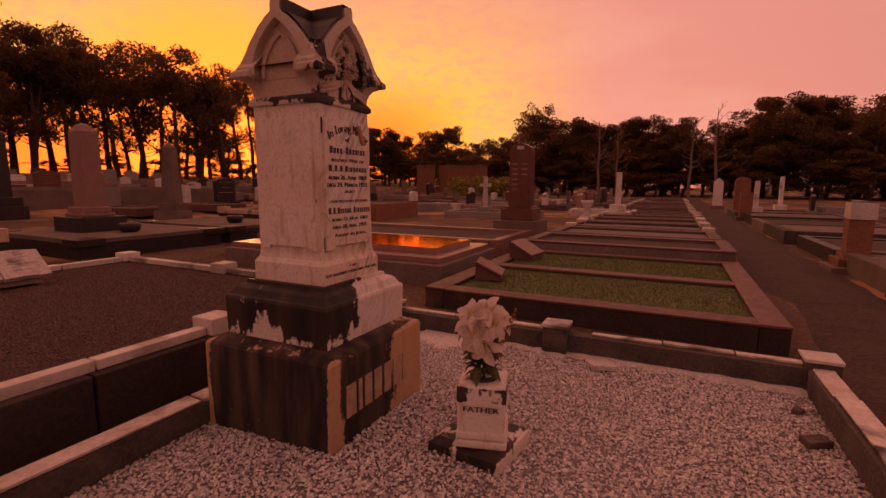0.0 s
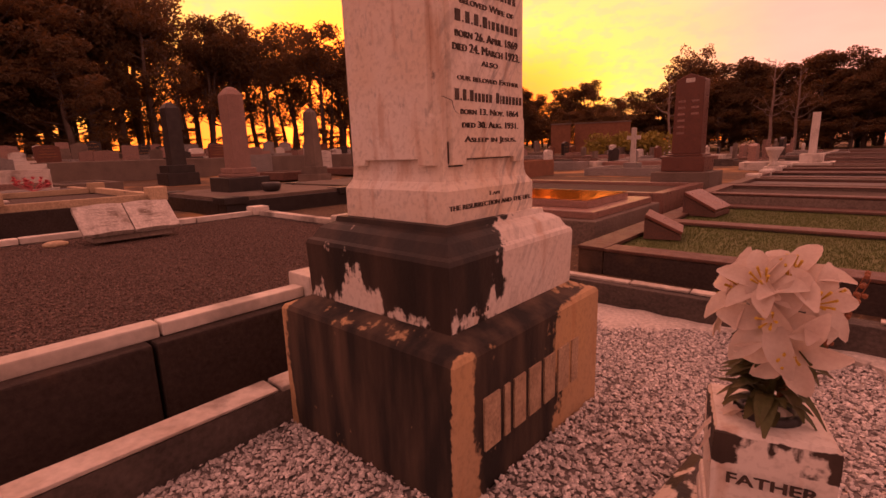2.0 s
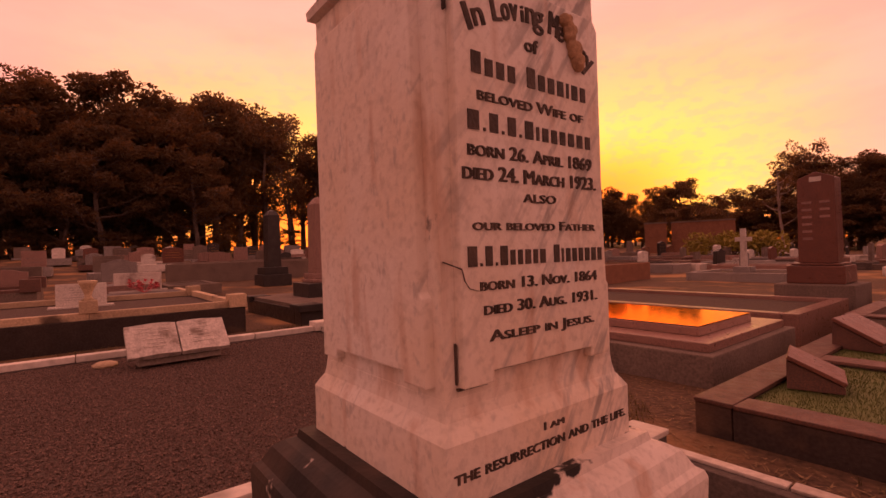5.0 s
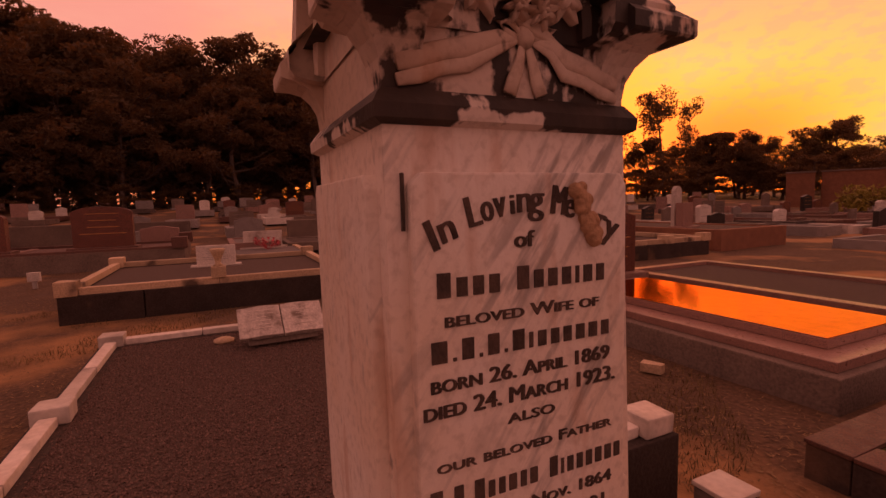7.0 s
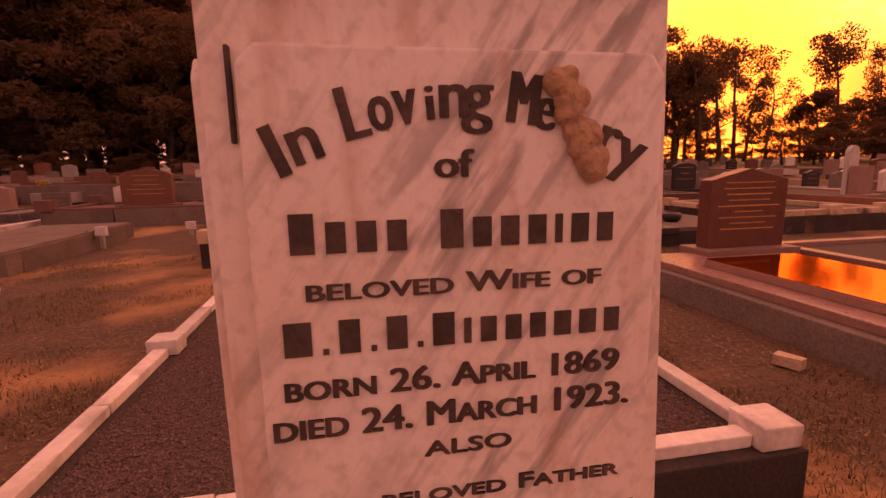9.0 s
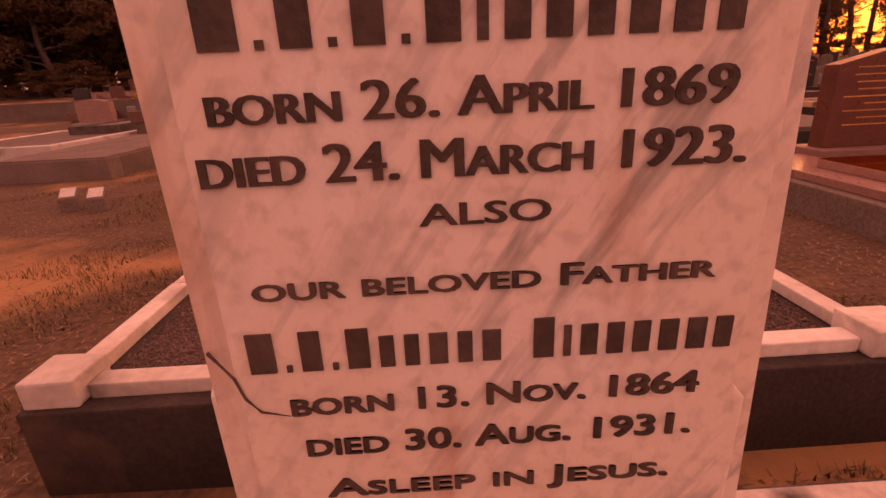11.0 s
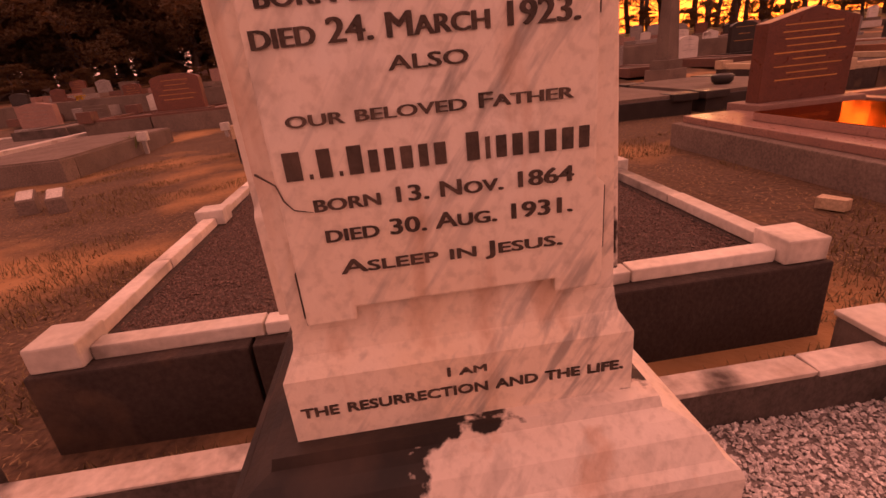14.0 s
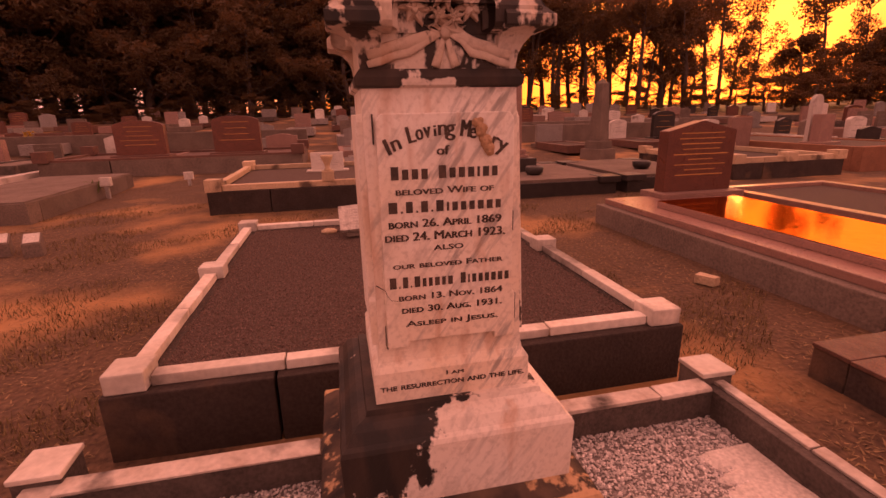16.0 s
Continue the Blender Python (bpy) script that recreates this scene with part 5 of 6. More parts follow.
white_urn("stone_urn", -0.45, 9.75, 0.10, 1.5, M_PALE, "white marble urn standing on a grave")
raised_plot("raised_grave_plot", "raised earth-stained grave plot with cream coping", -9.0, -5.93, -2.03, 1.27, 0.265, 0.085, 0.17, 0.10, M_DARK_WALL, M_COPING_WARM, "", None, M_BROWN_BED)
white_urn("stone_urn", -6.03, -0.38, 0.35, 0.95, M_COPING_WARM, "cream stone urn on the plot coping")
upright("low white marble tablet with faint writing", -8.2, -0.42, 0.24, 0.60, 0.32, 0.08, 0, M_PALE, "flat", 0.04, M_PALE, lines=6, line_mat=M_GREY)
raised_plot("raised_grave_plot", "long raised red granite grave plot", -13.2, -10.9, -6.6, -1.05, 0.40, 0.05, 0.24, 0.14, M_CONCRETE, M_RED_KERB, "", None, M_RED_KERB)
upright("broad red granite headstone on a raised plot", -11.6, -4.72, 0.39, 1.08, 0.78, 0.2, 0, M_RED, "round", 0.08, M_RED_KERB, lines=5)
upright("broad dark red granite headstone on a raised plot", -11.6, -2.58, 0.39, 1.08, 0.85, 0.2, 0, M_RED, "round", 0.08, M_RED_KERB, lines=4)
kerb_plot("grey concrete grave slab on bare earth", -9.6, -6.1, -5.9, -4.3, 0.22, 0.3, M_CONCRETE, M_CONCRETE, 1, fill_drop=-0.02)
kerb_plot("low grave with pale broken coping", -12.5, -8.5, -9.5, -6.8, 0.20, 0.2, M_PALE, M_CONCRETE, 1, fill_drop=0.02)
for px, py, turn in ((-4.35, -3.62, 20), (-4.28, -3.30, 18)):
    t = thing("marker_block", "small dark block with a sloping white plate", "marker", (px, py, G), turn, group="pair of marker blocks")
    part("block", soften(prism([(-0.08, -0.02), (0.08, -0.02), (0.08, 0.12), (-0.08, 0.20)], -0.08, 0.08), 0.006), M_CONCRETE, t)
    pl = box(-0.075, 0.075, -0.065, 0.065, 0, 0.008, 0.002)
    pl.transform(Matrix.Translation((0, 0, 0.163)) @ Matrix.Rotation(radians(26.5), 4, "Y"))
    part("plate", pl, M_PALE, t, "small white plate")
for px, py, hh in ((-8.2, -4.2, 0.20), (-9.4, -3.2, 0.12)):
    t = thing("grave_marker", "short post marker with a white plate", "marker", (px, py, G), group="post markers")
    part("stake", box(-0.03, 0.03, -0.03, 0.03, -0.05, hh, 0.004), M_STEEL, t)
    part("plate", box(-0.04, 0.05, -0.085, 0.085, hh, hh + 0.15, 0.006), M_PALE, t)


def tuft(x, y, h, n, mat, label, name="plant"):
    bm = bmesh.new()
    r2 = random.Random(int(x * 77 + y))
    for k in range(n):
        a_, ln = r2.uniform(0, 6.28), r2.uniform(0.6, 1.0) * h
        petal(bm, Matrix.Translation((0.02 * math.cos(a_), 0.02 * math.sin(a_), 0)) @ Matrix.Rotation(a_, 4, "Z") @ Matrix.Rotation(-r2.uniform(0.7, 1.4), 4, "Y"), ln, ln * 0.09, r2.uniform(0.1, 0.6), 0.4)
    ob = tagged(part(name, bm, mat, smooth=True), label, "plant")
    ob.matrix_basis = pose(x, y, G - 0.02)


tuft(-8.1, -4.35, 0.36, 40, M_TURF, "small green plant beside a marker post")


def flower_grave():
    kerb_plot("low white kerbed grave with a pale tablet", -11.6, -9.3, -0.2, 1.35, 0.30, 0.12, M_COPING_WARM, M_GRAVEL_BED, 1)
    upright("low pale tablet with plain writing", -11.2, 0.55, 0.26, 0.85, 0.36, 0.1, 0, M_PALE, "flat", 0.05, M_PALE, lines=3, line_mat=M_GREY)
    t = thing("flower_spray", "spray of pink artificial flowers on a grave", "flowers", (-10.7, 0.6, 0.27))
    r2 = random.Random(9)
    for k in range(26):
        bm = bmesh.new()
        p = Vector((r2.uniform(-0.12, 0.12), r2.uniform(-0.26, 0.26), r2.uniform(0.05, 0.24)))
        for j in range(6):
            petal(bm, Matrix.Translation(p) @ Matrix.Rotation(j * 1.05 + k, 4, "Z") @ Matrix.Rotation(r2.uniform(-0.9, 0.2), 4, "Y"), 0.06, 0.05, 0.3, 0.5)
        tube([(0, 0, 0), p * 0.6, p], [0.004, 0.004, 0.003], 4, bm)
        part("bloom", bm, M_PINK_PETAL, t)


flower_grave()


def yellow_pot(x, y):
    t = thing("flower_pot", "dark pot of yellow artificial flowers", "pot", (x, y, G + 0.55))
    part("bowl", lathe([(0.09, 0), (0.13, 0.14), (0.12, 0.2), (0.10, 0.18)], 12), M_BLACKSTONE, t, smooth=True)
    r2 = random.Random(6)
    for k in range(12):
        bm = bmesh.new()
        p = Vector((r2.uniform(-0.12, 0.12), r2.uniform(-0.14, 0.14), r2.uniform(0.28, 0.46)))
        for j in range(6):
            petal(bm, Matrix.Translation(p) @ Matrix.Rotation(j * 1.05 + k, 4, "Z") @ Matrix.Rotation(r2.uniform(-0.9, 0.2), 4, "Y"), 0.07, 0.06, 0.3, 0.5)
        tube([(0, 0, 0.1), p * 0.6, p], [0.005, 0.005, 0.003], 4, bm)
        part("bloom", bm, M_STAMEN, t)


yellow_pot(-16.5, -9.6)

# dark granite family slabs in front of the pink pillar
for y0, y1 in ((1.95, 4.15), (4.35, 6.1)):
    kerb_plot("dark granite grave with corner blocks and a flat slab", -8.3, -5.75, y0, y1, 0.17, 0.26, M_BLACKSTONE, M_CONCRETE, 1, "dark granite slab graves", fill_drop=-0.05, caps=True, cap_mat=M_BLACKSTONE)
for px, py in ((-6.4, 3.0), (-6.5, 5.1)):
    t = thing("flower_pot", "squat dark granite flower pot on a slab", "pot", (px, py, 0.215), group="granite flower pots")
    part("bowl", lathe([(0.10, 0), (0.15, 0.05), (0.16, 0.13), (0.13, 0.15), (0.10, 0.13)], 14), M_BLACKSTONE, t, smooth=True)

raised_plot("raised_grave_plot", "raised grave plot with cream coping and corner blocks", -9.2, -6.3, 6.9, 9.4, 0.24, 0.10, 0.17, 0.11, M_DARK_WALL, M_COPING_WARM, "y", None, M_BROWN_BED)
kerb_plot("dark brick-walled grave plot", -11.5, -6.5, 10.1, 12.6, 0.42, 0.2, M_BRICK, M_BROWN_BED, 1)
upright("stepped pink headstone with a white rounded top", -8.1, 10.9, 0.38, 0.5, 0.62, 0.2, 10, M_PINK_MATT, "flat", 0.05, M_PINK_MATT)
upright("white rounded headstone behind a pink one", -8.35, 10.9, 0.38, 0.36, 1.12, 0.1, 10, M_PALE, "round")
upright("rough pink stone headstone on a dark plot", -9.3, 9.75, G, 0.6, 0.95, 0.15, 0, M_PINK_MATT, "flat", 0.1, M_CONCRETE)

# long low retaining walls behind
for x, y0, y1, h in ((-16.5, -16.0, -1.2, 0.62), (-15.2, 1.6, 12.5, 0.60), (-20.5, 2.0, 20, 0.45)):
    w = tagged(part("retaining_wall", box(x - 0.15, x + 0.15, y0, y1, G - 0.06, h + 0.7 * rise(x), 0.02), M_CONCRETE), "long low weathered concrete retaining wall", "wall", kind="structure")
for az0, az1, r_, h in ((118.8, 116.6, 40, 2.3), (116.1, 110.2, 41, 2.45)):
    x0, y0 = 0.6 + r_ * math.cos(radians(az0)), -0.6 + r_ * math.sin(radians(az0))
    x1, y1 = 0.6 + r_ * math.cos(radians(az1)), -0.6 + r_ * math.sin(radians(az1))
    t = thing("brick_wall_building", "low rust-red brick memorial wall", "wall", ((x0 + x1) / 2, (y0 + y1) / 2, G + rise((x0 + x1) / 2)), math.degrees(math.atan2(y1 - y0, x1 - x0)))
    ln = math.hypot(x1 - x0, y1 - y0)
    part("wall", box(-ln / 2, ln / 2, -0.4, 0.4, -0.05, h - 0.1, 0.02), M_BRICK, t)
    part("coping", box(-ln / 2 - 0.05, ln / 2 + 0.05, -0.46, 0.46, h - 0.099, h, 0.02), M_CONCRETE, t)

# right of the path
pillar_monument("pillar_monument", "short rust-stained stone pillar with a white cap", 3.45, 6.05, [(0.30, 0.10), (0.22, 0.10), (0.15, 0.06), (0.125, 0.44)], M_BRICK, M_CONCRETE, 0, "flat")
slab_piece("white_stone_block", "white weathered stone block on top of a pillar", "stone", 3.45, 6.05, 0.605, 0.27, 0.24, 0.20, 0, M_PALE)
for k, (y0, y1) in enumerate(((2.2, 4.4), (4.55, 6.3), (6.6, 8.8), (9.2, 11.5), (12, 14), (14.4, 17), (17.5, 20))):
    kerb_plot("old kerbed grave beside the path", 3.25 + 0.06 * (k % 3), 5.9, y0, y1, 0.15 + 0.04 * (k % 2), 0.16, (M_KERB, M_CONCRETE, M_BLACKSTONE)[k % 3], (M_BROWN_BED, M_CONCRETE)[k % 2], 1, "old kerbed graves across the path")
upright("weathered orange stone headstone", 3.6, 19.2, G, 0.5, 1.25, 0.2, -90, M_BRICK, "round", 0.15, M_CONCRETE)
upright("narrow pale headstone beside the path", 3.2, 24.5, G, 0.4, 1.3, 0.15, -90, M_PALE, "gable", 0.15, M_CONCRETE)
upright("narrow rust-stained headstone beside the path", 3.4, 16.2, G, 0.34, 0.75, 0.15, -90, M_BRICK, "flat", 0.1, M_CONCRETE)
for px, py, hh in ((3.9, 18, 1.3), (5.1, 21, 1.5)):
    pillar_monument("obelisk", "slim white marble column", px, py, [(0.3, 0.2), (0.2, 0.2), (0.07, hh - 0.4)], M_PALE, M_CONCRETE, 0, "flat", "column")


# ---- the field of far graves ----
def far_graves():
    r2 = random.Random(21)
    mats = [(M_PALE, "pale marble"), (M_GREY, "grey granite"), (M_RED, "red granite"), (M_PINK_MATT, "pink granite"), (M_BLACKSTONE, "black granite"), (M_CONCRETE, "old concrete")]
    protos = []
    for k in range(16):
        mat, word = mats[k % 6] if k < 12 else mats[(k * 5) % 6]
        top = ("round", "flat", "gable", "ogee")[k % 4]
        w, h = r2.uniform(0.5, 0.95), r2.uniform(0.36, 0.78)
        label = "%s headstone with a %s top in the far rows" % (word, {"round": "rounded", "flat": "flat", "gable": "pointed", "ogee": "curved"}[top])
        ob = upright(label, 200 + k, 200, G, w, h, r2.uniform(0.1, 0.2), 0, mat, top, r2.uniform(0.08, 0.18), r2.choice([M_CONCRETE, M_GREY, mat]), lines=r2.choice([0, 3, 4]), line_mat=M_GILT if word in ("black granite", "red granite") else M_GREY)
        protos.append(ob)
    plots = []
    for k in range(6):
        mat = (M_CONCRETE, M_PALE, M_GREY, M_RED_KERB, M_KERB, M_PINK_MATT)[k]
        plots.append(kerb_plot("low kerbed grave among the far rows", 220 + k * 4, 222.2 + k * 4, 199.5, 200.6, 0.12 + 0.05 * (k % 3), 0.13, mat, (M_BROWN_BED, M_CONCRETE, M_GRAVEL_BED)[k % 3], 1, "far kerbed graves"))
    used = set()
    spots = []
    for i in range(24):
        x = -13.6 - i * 2.15 * (1 + i * 0.012)
        for j in range(60):
            spots.append((x + r2.uniform(-0.25, 0.25), -34 + j * 1.55 + r2.uniform(-0.3, 0.3), 0))
    for i in range(10):
        for j in range(20):
            spots.append((-2.2 - i * 1.5 + r2.uniform(-0.2, 0.2), 14.5 + j * 1.7 + r2.uniform(-0.3, 0.3), 0))
    for i in range(5):
        for j in range(14):
            spots.append((6.4 + i * 2.4 + r2.uniform(-0.2, 0.2), 7 + j * 1.8 + r2.uniform(-0.3, 0.3), 0))
    for x, y, turn in spots:
        r_, az = math.hypot(x - 0.8, y + 0.6), math.degrees(math.atan2(y + 0.6, x - 0.8)) % 360
        if r_ > 44 or az < 60 or az > 214 or r2.random() < 0.22 + 0.007 * r_:
            continue
        if -17 < x < -15 or (-21 < x < -20):
            continue
        ok = True
        for bx, by, br in ((-10.5, 6.55, 1), (-13, 4.05, 1), (-4.35, 13.4, 1.6)):
            ok &= math.hypot(x - bx, y - by) > br
        if not ok:
            continue
        s = r2.uniform(0.8, 1.15)
        if r2.random() < 0.62:
            ob = copy_thing(r2.choice(protos), pose(x, y, G - 0.02 + rise(x), 0, r2.uniform(-2.5, 2.5), turn + r2.uniform(-4, 4)))
            ob.scale = (s, s, s)
        if r2.random() < 0.68 and r_ < 36:
            copy_thing(r2.choice(plots), pose(x + 1.35, y, G + rise(x), 0, 0, r2.uniform(-1.5, 1.5)))
    for ob in protos + plots:
        for c in list(ob.children_recursive) + [ob]:
            bpy.data.objects.remove(c)


far_graves()


# ---- trees ----
def leaf_cloud(r2, centres, per, leaf, flat=0.75):
    v = []
    for c, rad in centres:
        n = int(per * rad * rad)
        d = r2.normal(0, 1, (n, 3))
        d /= np.linalg.norm(d, axis=1)[:, None]
        p = d * (rad * r2.uniform(0.55, 1.05, n) ** 0.7)[:, None] * np.array([1, 1, flat]) + np.array(c)
        a_ = r2.normal(0, 1, (n, 3))
        a_[:, 2] -= 0.6
        a_ /= np.linalg.norm(a_, axis=1)[:, None]
        b_ = np.cross(a_, r2.normal(0, 1, (n, 3)))
        b_ /= np.linalg.norm(b_, axis=1)[:, None] + 1e-9
        s = leaf * r2.uniform(0.6, 1.4, (n, 1))
        v.append(np.stack([p - a_ * s, p + b_ * s * 0.42, p + a_ * s, p - b_ * s * 0.42], 1))
    v = np.concatenate(v).reshape(-1, 3)
    f = np.arange(len(v)).reshape(-1, 4)
    return v.tolist(), f.tolist()


def make_tree(seed, kind, height):
    """kind: gum (clear trunk, layered crown), dense (foliage to the ground), bare (dead limbs)."""
    r2, rn = random.Random(seed), np.random.default_rng(seed)
    words = {"gum": "tall dark gum tree with an open layered crown", "dense": "dense dark tree leafed almost to the ground", "bare": "bare dead tree with thin grey limbs", "lacy": "tall thin-leaved gum tree with sky showing through", "high": "tall gum tree with a dense crown on clear trunks"}
    t = thing("tree", words[kind], "tree", (300, 300, 0), group="trees round the burial ground")
    wood = bmesh.new()
    clumps = []
    trunks = 2 if kind in ("gum", "high") and r2.random() < 0.5 else 1
    for _ in range(trunks):
        lean = Vector((r2.uniform(-0.12, 0.12), r2.uniform(-0.12, 0.12), 1))
        th = height * r2.uniform(0.82, 0.95)
        pts = [Vector((0, 0, -0.3))] + [Vector((lean.x * th * s + r2.uniform(-0.15, 0.15), lean.y * th * s + r2.uniform(-0.15, 0.15), th * s)) for s in (0.2, 0.4, 0.6, 0.8, 1.0)]
        r0 = height * 0.017
        tube(pts, [r0 * 1.3, r0, r0 * 0.85, r0 * 0.65, r0 * 0.42, r0 * 0.15], 7, wood)
        limbs = {"gum": 22, "dense": 26, "bare": 13, "lacy": 24, "high": 13}[kind]
        for k in range(limbs):
            s = r2.uniform({"gum": 0.30, "dense": 0.05, "bare": 0.3, "lacy": 0.20, "high": 0.56}[kind], 0.98)
            i = min(4, int(s * 5))
            p0 = pts[i].lerp(pts[i + 1], s * 5 - i) if i < 5 else pts[-1]
            a_ = r2.uniform(0, 6.28)
            reach = height * {"gum": 0.25, "dense": 0.30, "bare": 0.24, "lacy": 0.25, "high": 0.34}[kind] * (1.15 - 0.65 * s) * r2.uniform(0.6, 1.15)
            climb = reach * (r2.uniform(0.0, 0.7) if kind == "high" else r2.uniform(0.3, 1.0))
            p2 = p0 + Vector((math.cos(a_) * reach, math.sin(a_) * reach, climb))
            p1 = p0.lerp(p2, 0.5) + Vector((0, 0, -reach * 0.1))
            tube([p0, p1, p2], [r0 * 0.35, r0 * 0.22, r0 * 0.06], 5, wood)
            for j in range(3):
                q0 = p1.lerp(p2, r2.uniform(0, 1))
                q1 = q0 + Vector((r2.uniform(-1, 1), r2.uniform(-1, 1), r2.uniform(0.1, 1.0))) * reach * 0.42
                tube([q0, q0.lerp(q1, 0.5) + Vector((0, 0, 0.1)), q1], [r0 * 0.14, r0 * 0.09, r0 * 0.03], 4, wood)
                if kind != "bare" or r2.random() < 0.12:
                    clumps.append((tuple(q1), height * r2.uniform(0.035, 0.07)))
            if kind != "bare":
                clumps.append((tuple(p2), height * r2.uniform(0.05, 0.09)))
    part("trunk", wood, M_DEAD if kind == "bare" else M_BARK, t)
    v, f = leaf_cloud(rn, clumps, {"gum": 250, "dense": 260, "bare": 60, "lacy": 85, "high": 112}[kind], height * 0.0115, 0.8)
    stuff("crown", v, f, M_FOLIAGE, "dark leaves", "", t)
    return t


GUMS = [make_tree(40 + k, "gum", 13.0) for k in range(5)]
DENSE = [make_tree(60 + k, "dense", 11.0) for k in range(4)]
LACY = [make_tree(100 + k, "lacy", 13.0) for k in range(4)]
HIGH = [make_tree(120 + k, "high", 13.0) for k in range(4)]
BARE = [make_tree(80 + k, "bare", 11.0) for k in range(2)]
# skyline: azimuth and the elevation that the tree tops reach, in degrees
SKYLINE = [(55, 9), (73, 8.4), (79.5, 8.8), (84.5, 7.9), (88, 6.8), (92.5, 7.3), (95.4, 7.3), (98, 6.3), (100, 6.6), (102, 8.4), (105.3, 9.2), (108.5, 6.4), (112, 5.5), (114.5, 7.2), (118, 5.6), (122, 6.1), (124, 7.2), (126, 6.3), (132, 6.5), (134, 7.5), (136.5, 11.5), (139.6, 13.0), (143.4, 12.8), (145.4, 13.3), (147.4, 12.3), (150, 13.0), (152.3, 14.5), (156, 15.2), (158.5, 14.1), (160.8, 13.9), (162, 16.1), (164, 17.9), (169.7, 18.3), (172, 16.1), (174.6, 15.4), (177.5, 16.2), (180, 15), (182.3, 16), (184.7, 17.2), (187, 16.5), (191.8, 18.2), (196, 17.8), (205, 18.5), (225, 17)]


def top_at(az):
    for (a0, e0), (a1, e1) in zip(SKYLINE, SKYLINE[1:]):
        if a0 <= az <= a1:
            return e0 + (e1 - e0) * (az - a0) / (a1 - a0)
    return 8.0


def plant(kinds, base_h, az, r_, el, r2, squat=1.0):
    up = rise(0.8 + r_ * math.cos(radians(az)))
    h = max(1.0, 1.0 - up + r_ * math.tan(radians(el)))
    s = h / base_h
    ob = copy_thing(r2.choice(kinds), pose(0.8 + r_ * math.cos(radians(az)), -0.6 + r_ * math.sin(radians(az)), G - 0.1 + up, 0, 0, r2.uniform(0, 360)))
    ob.scale = (s * squat, s * squat, s)


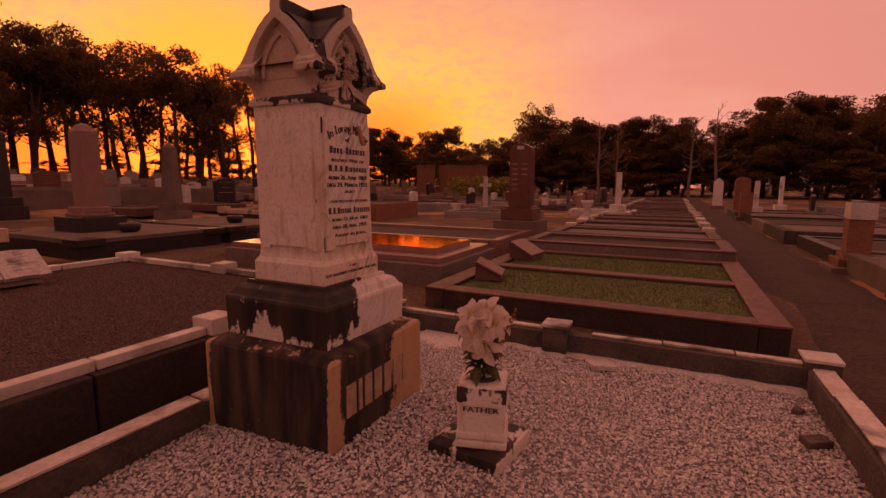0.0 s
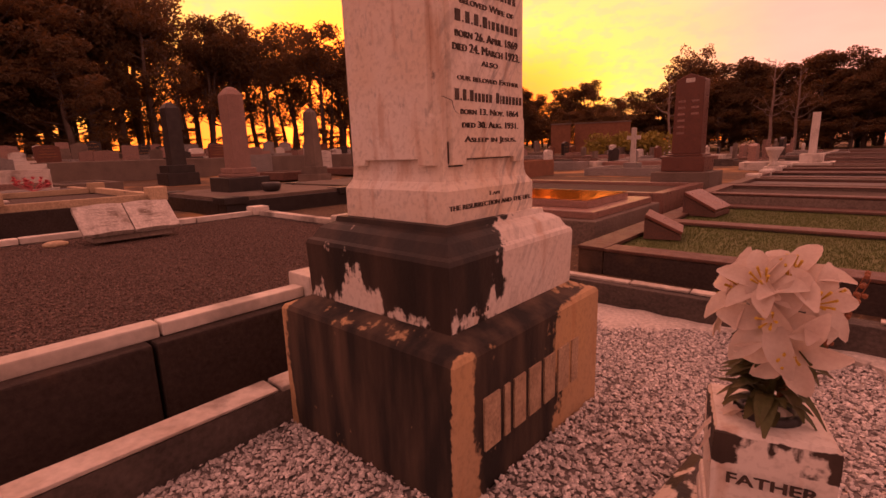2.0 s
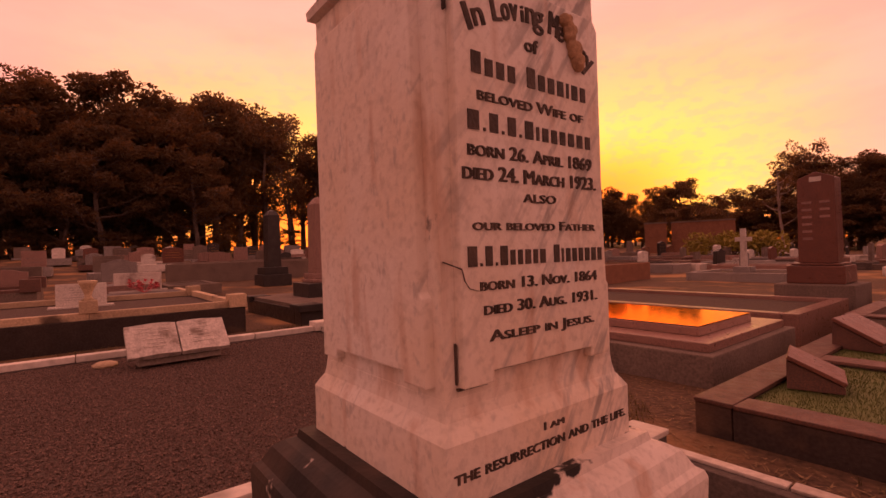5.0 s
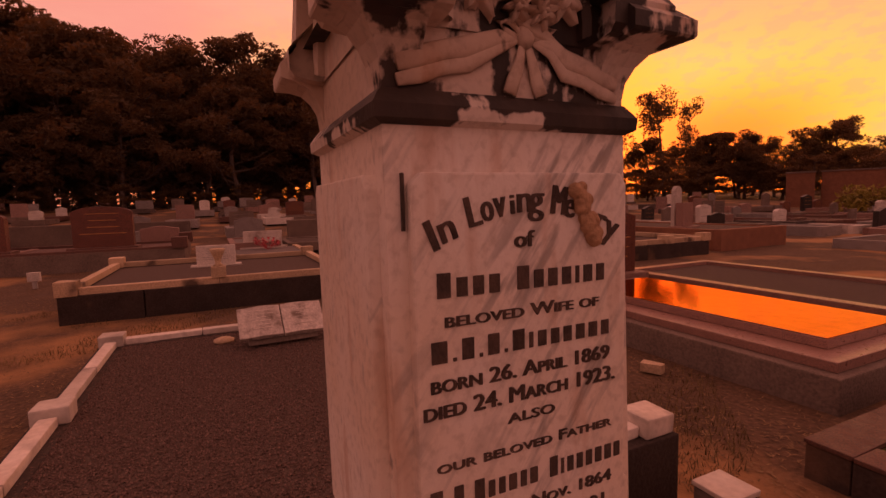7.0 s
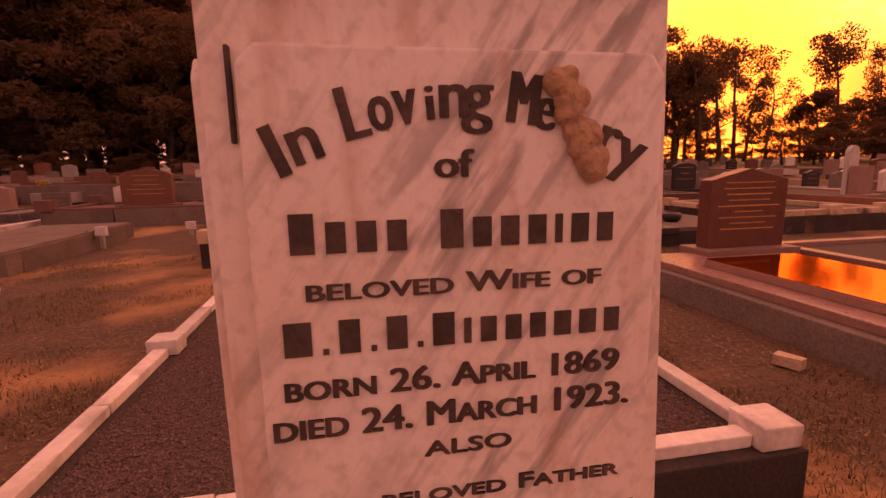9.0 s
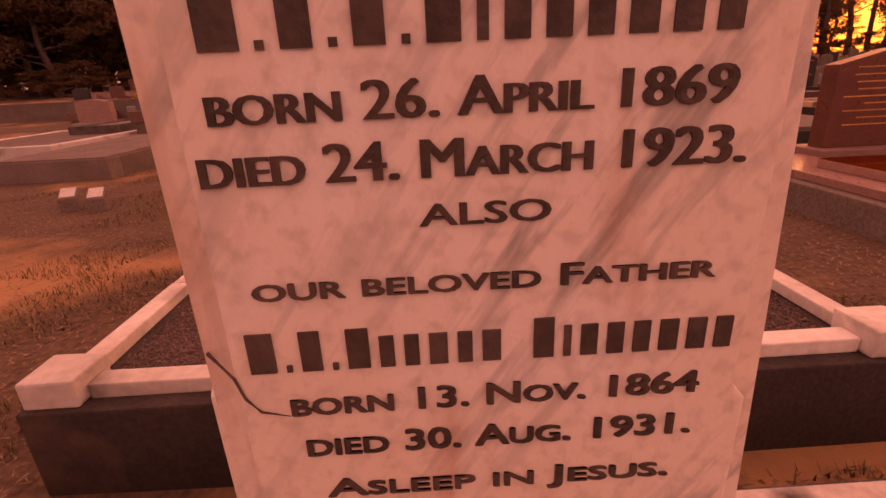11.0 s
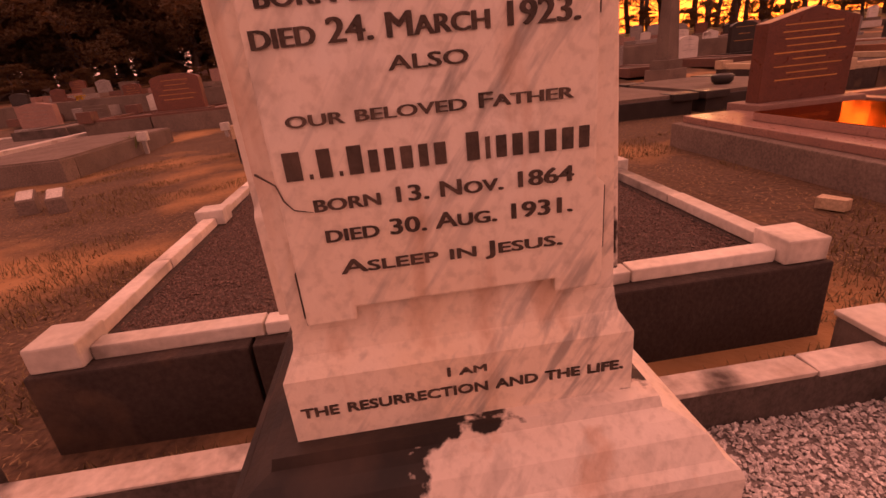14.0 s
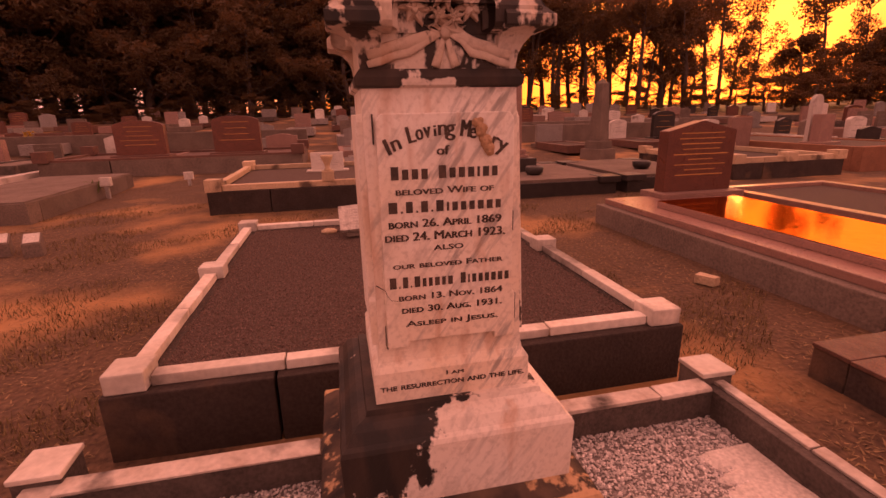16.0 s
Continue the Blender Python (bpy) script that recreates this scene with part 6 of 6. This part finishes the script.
def plant_trees():
    r2 = random.Random(33)
    az = 56.0
    while az < 224:
        el = top_at(az)
        open_part = 132 < az < 170
        far = 52 if az > 130 else 60
        plant(DENSE, 10.6, az + r2.uniform(-1, 1), far - 6 + r2.uniform(-2, 2), r2.uniform(1.9, 3.2) if open_part else r2.uniform(2.2, 3.6), r2, 2.4)
        if open_part:
            if az > 137.5:
                plant(HIGH, 13.3, az, far + r2.uniform(-4, 3), el * r2.uniform(0.95, 1.04), r2, 1.02)
                if az > 160:
                    plant(HIGH, 13.3, az + 1.2, far + r2.uniform(3, 8), el * r2.uniform(0.86, 0.97), r2, 1.0)
            plant(LACY, 12.6, az + r2.uniform(-1, 1), far + r2.uniform(-5, 2), el * r2.uniform(0.62, 0.95), r2, 1.15)
            if r2.random() < 0.6:
                plant(LACY, 12.6, az + 1.3, far + r2.uniform(4, 9), el * r2.uniform(0.7, 0.95), r2, 1.2)
            if r2.random() < 0.3:
                plant(DENSE, 10.6, az + r2.uniform(-1, 1), far + 10, el * r2.uniform(0.25, 0.45), r2, 1.4)
            az += r2.uniform(2.1, 3.2)
        else:
            plant(GUMS if r2.random() < 0.45 else DENSE, 11.6, az, far + r2.uniform(-5, 5), el * r2.uniform(0.86, 1.0), r2, 1.3)
            plant(DENSE, 10.6, az + r2.uniform(-1.5, 1.5), far - 3 + r2.uniform(-3, 3), el * r2.uniform(0.5, 0.8), r2, 1.7)
            plant(DENSE, 10.6, az + r2.uniform(-1.5, 1.5), far + 9, el * r2.uniform(0.6, 0.9), r2, 1.7)
            if az > 168:
                plant(DENSE, 10.6, az + r2.uniform(-1, 1), far - 12 + r2.uniform(-2, 2), r2.uniform(1.8, 2.9), r2, 2.8)
                plant(DENSE, 10.6, az + r2.uniform(-1.5, 1.5), far - 8 + r2.uniform(-3, 3), el * r2.uniform(0.5, 0.85), r2, 1.4)
                plant(GUMS, 12.6, az + r2.uniform(-1.5, 1.5), far + 6, el * r2.uniform(0.8, 0.97), r2, 1.3)
            az += r2.uniform(2.2, 3.3)
    plant([LACY[2]], 12.6, 129.8, 62, 11.4, r2, 0.95)
    plant([LACY[1]], 12.6, 127.2, 62, 9.4, r2, 0.7)
    plant([HIGH[2]], 13.3, 105.0, 58, 9.3, r2, 0.8)
    for a_, e_ in ((106.5, 7.6), (97.5, 8.2), (95.5, 7.4), (85.5, 8.8), (88, 8.0)):
        plant(BARE, 10.6, a_, 48, e_, r2, 0.9)
    # unseen trees added behind the camera's way to close the horizon, lower and sparser
    az = 228.0
    while az < 412:
        plant(GUMS + DENSE, 11.8, az, 62 + r2.uniform(-6, 6), r2.uniform(6, 9), r2, 1.2)
        az += 9
    for t in GUMS + DENSE + BARE + LACY + HIGH:
        for c in list(t.children_recursive) + [t]:
            bpy.data.objects.remove(c)


plant_trees()


def yellow_bush(x, y, w, h):
    rn = np.random.default_rng(3)
    t = thing("bush", "low spreading yellow-green bush", "bush", (x, y, G))
    cl = [((rn.uniform(-w, w), rn.uniform(-w * 0.5, w * 0.5), h * rn.uniform(0.25, 0.75)), h * rn.uniform(0.25, 0.42)) for _ in range(26)]
    v, f = leaf_cloud(rn, cl, 420, 0.10, 0.8)
    stuff("crown", v, f, M_BUSH, "yellow-green leaves", "", t)
    wood = bmesh.new()
    for c, _ in cl[::2]:
        tube([(0, 0, -0.1), (c[0] * 0.4, c[1] * 0.4, c[2] * 0.5), c], [0.06, 0.04, 0.015], 5, wood)
    part("trunk", wood, M_BARK, t)


yellow_bush(-9.9, 27.5, 2.0, 1.75)
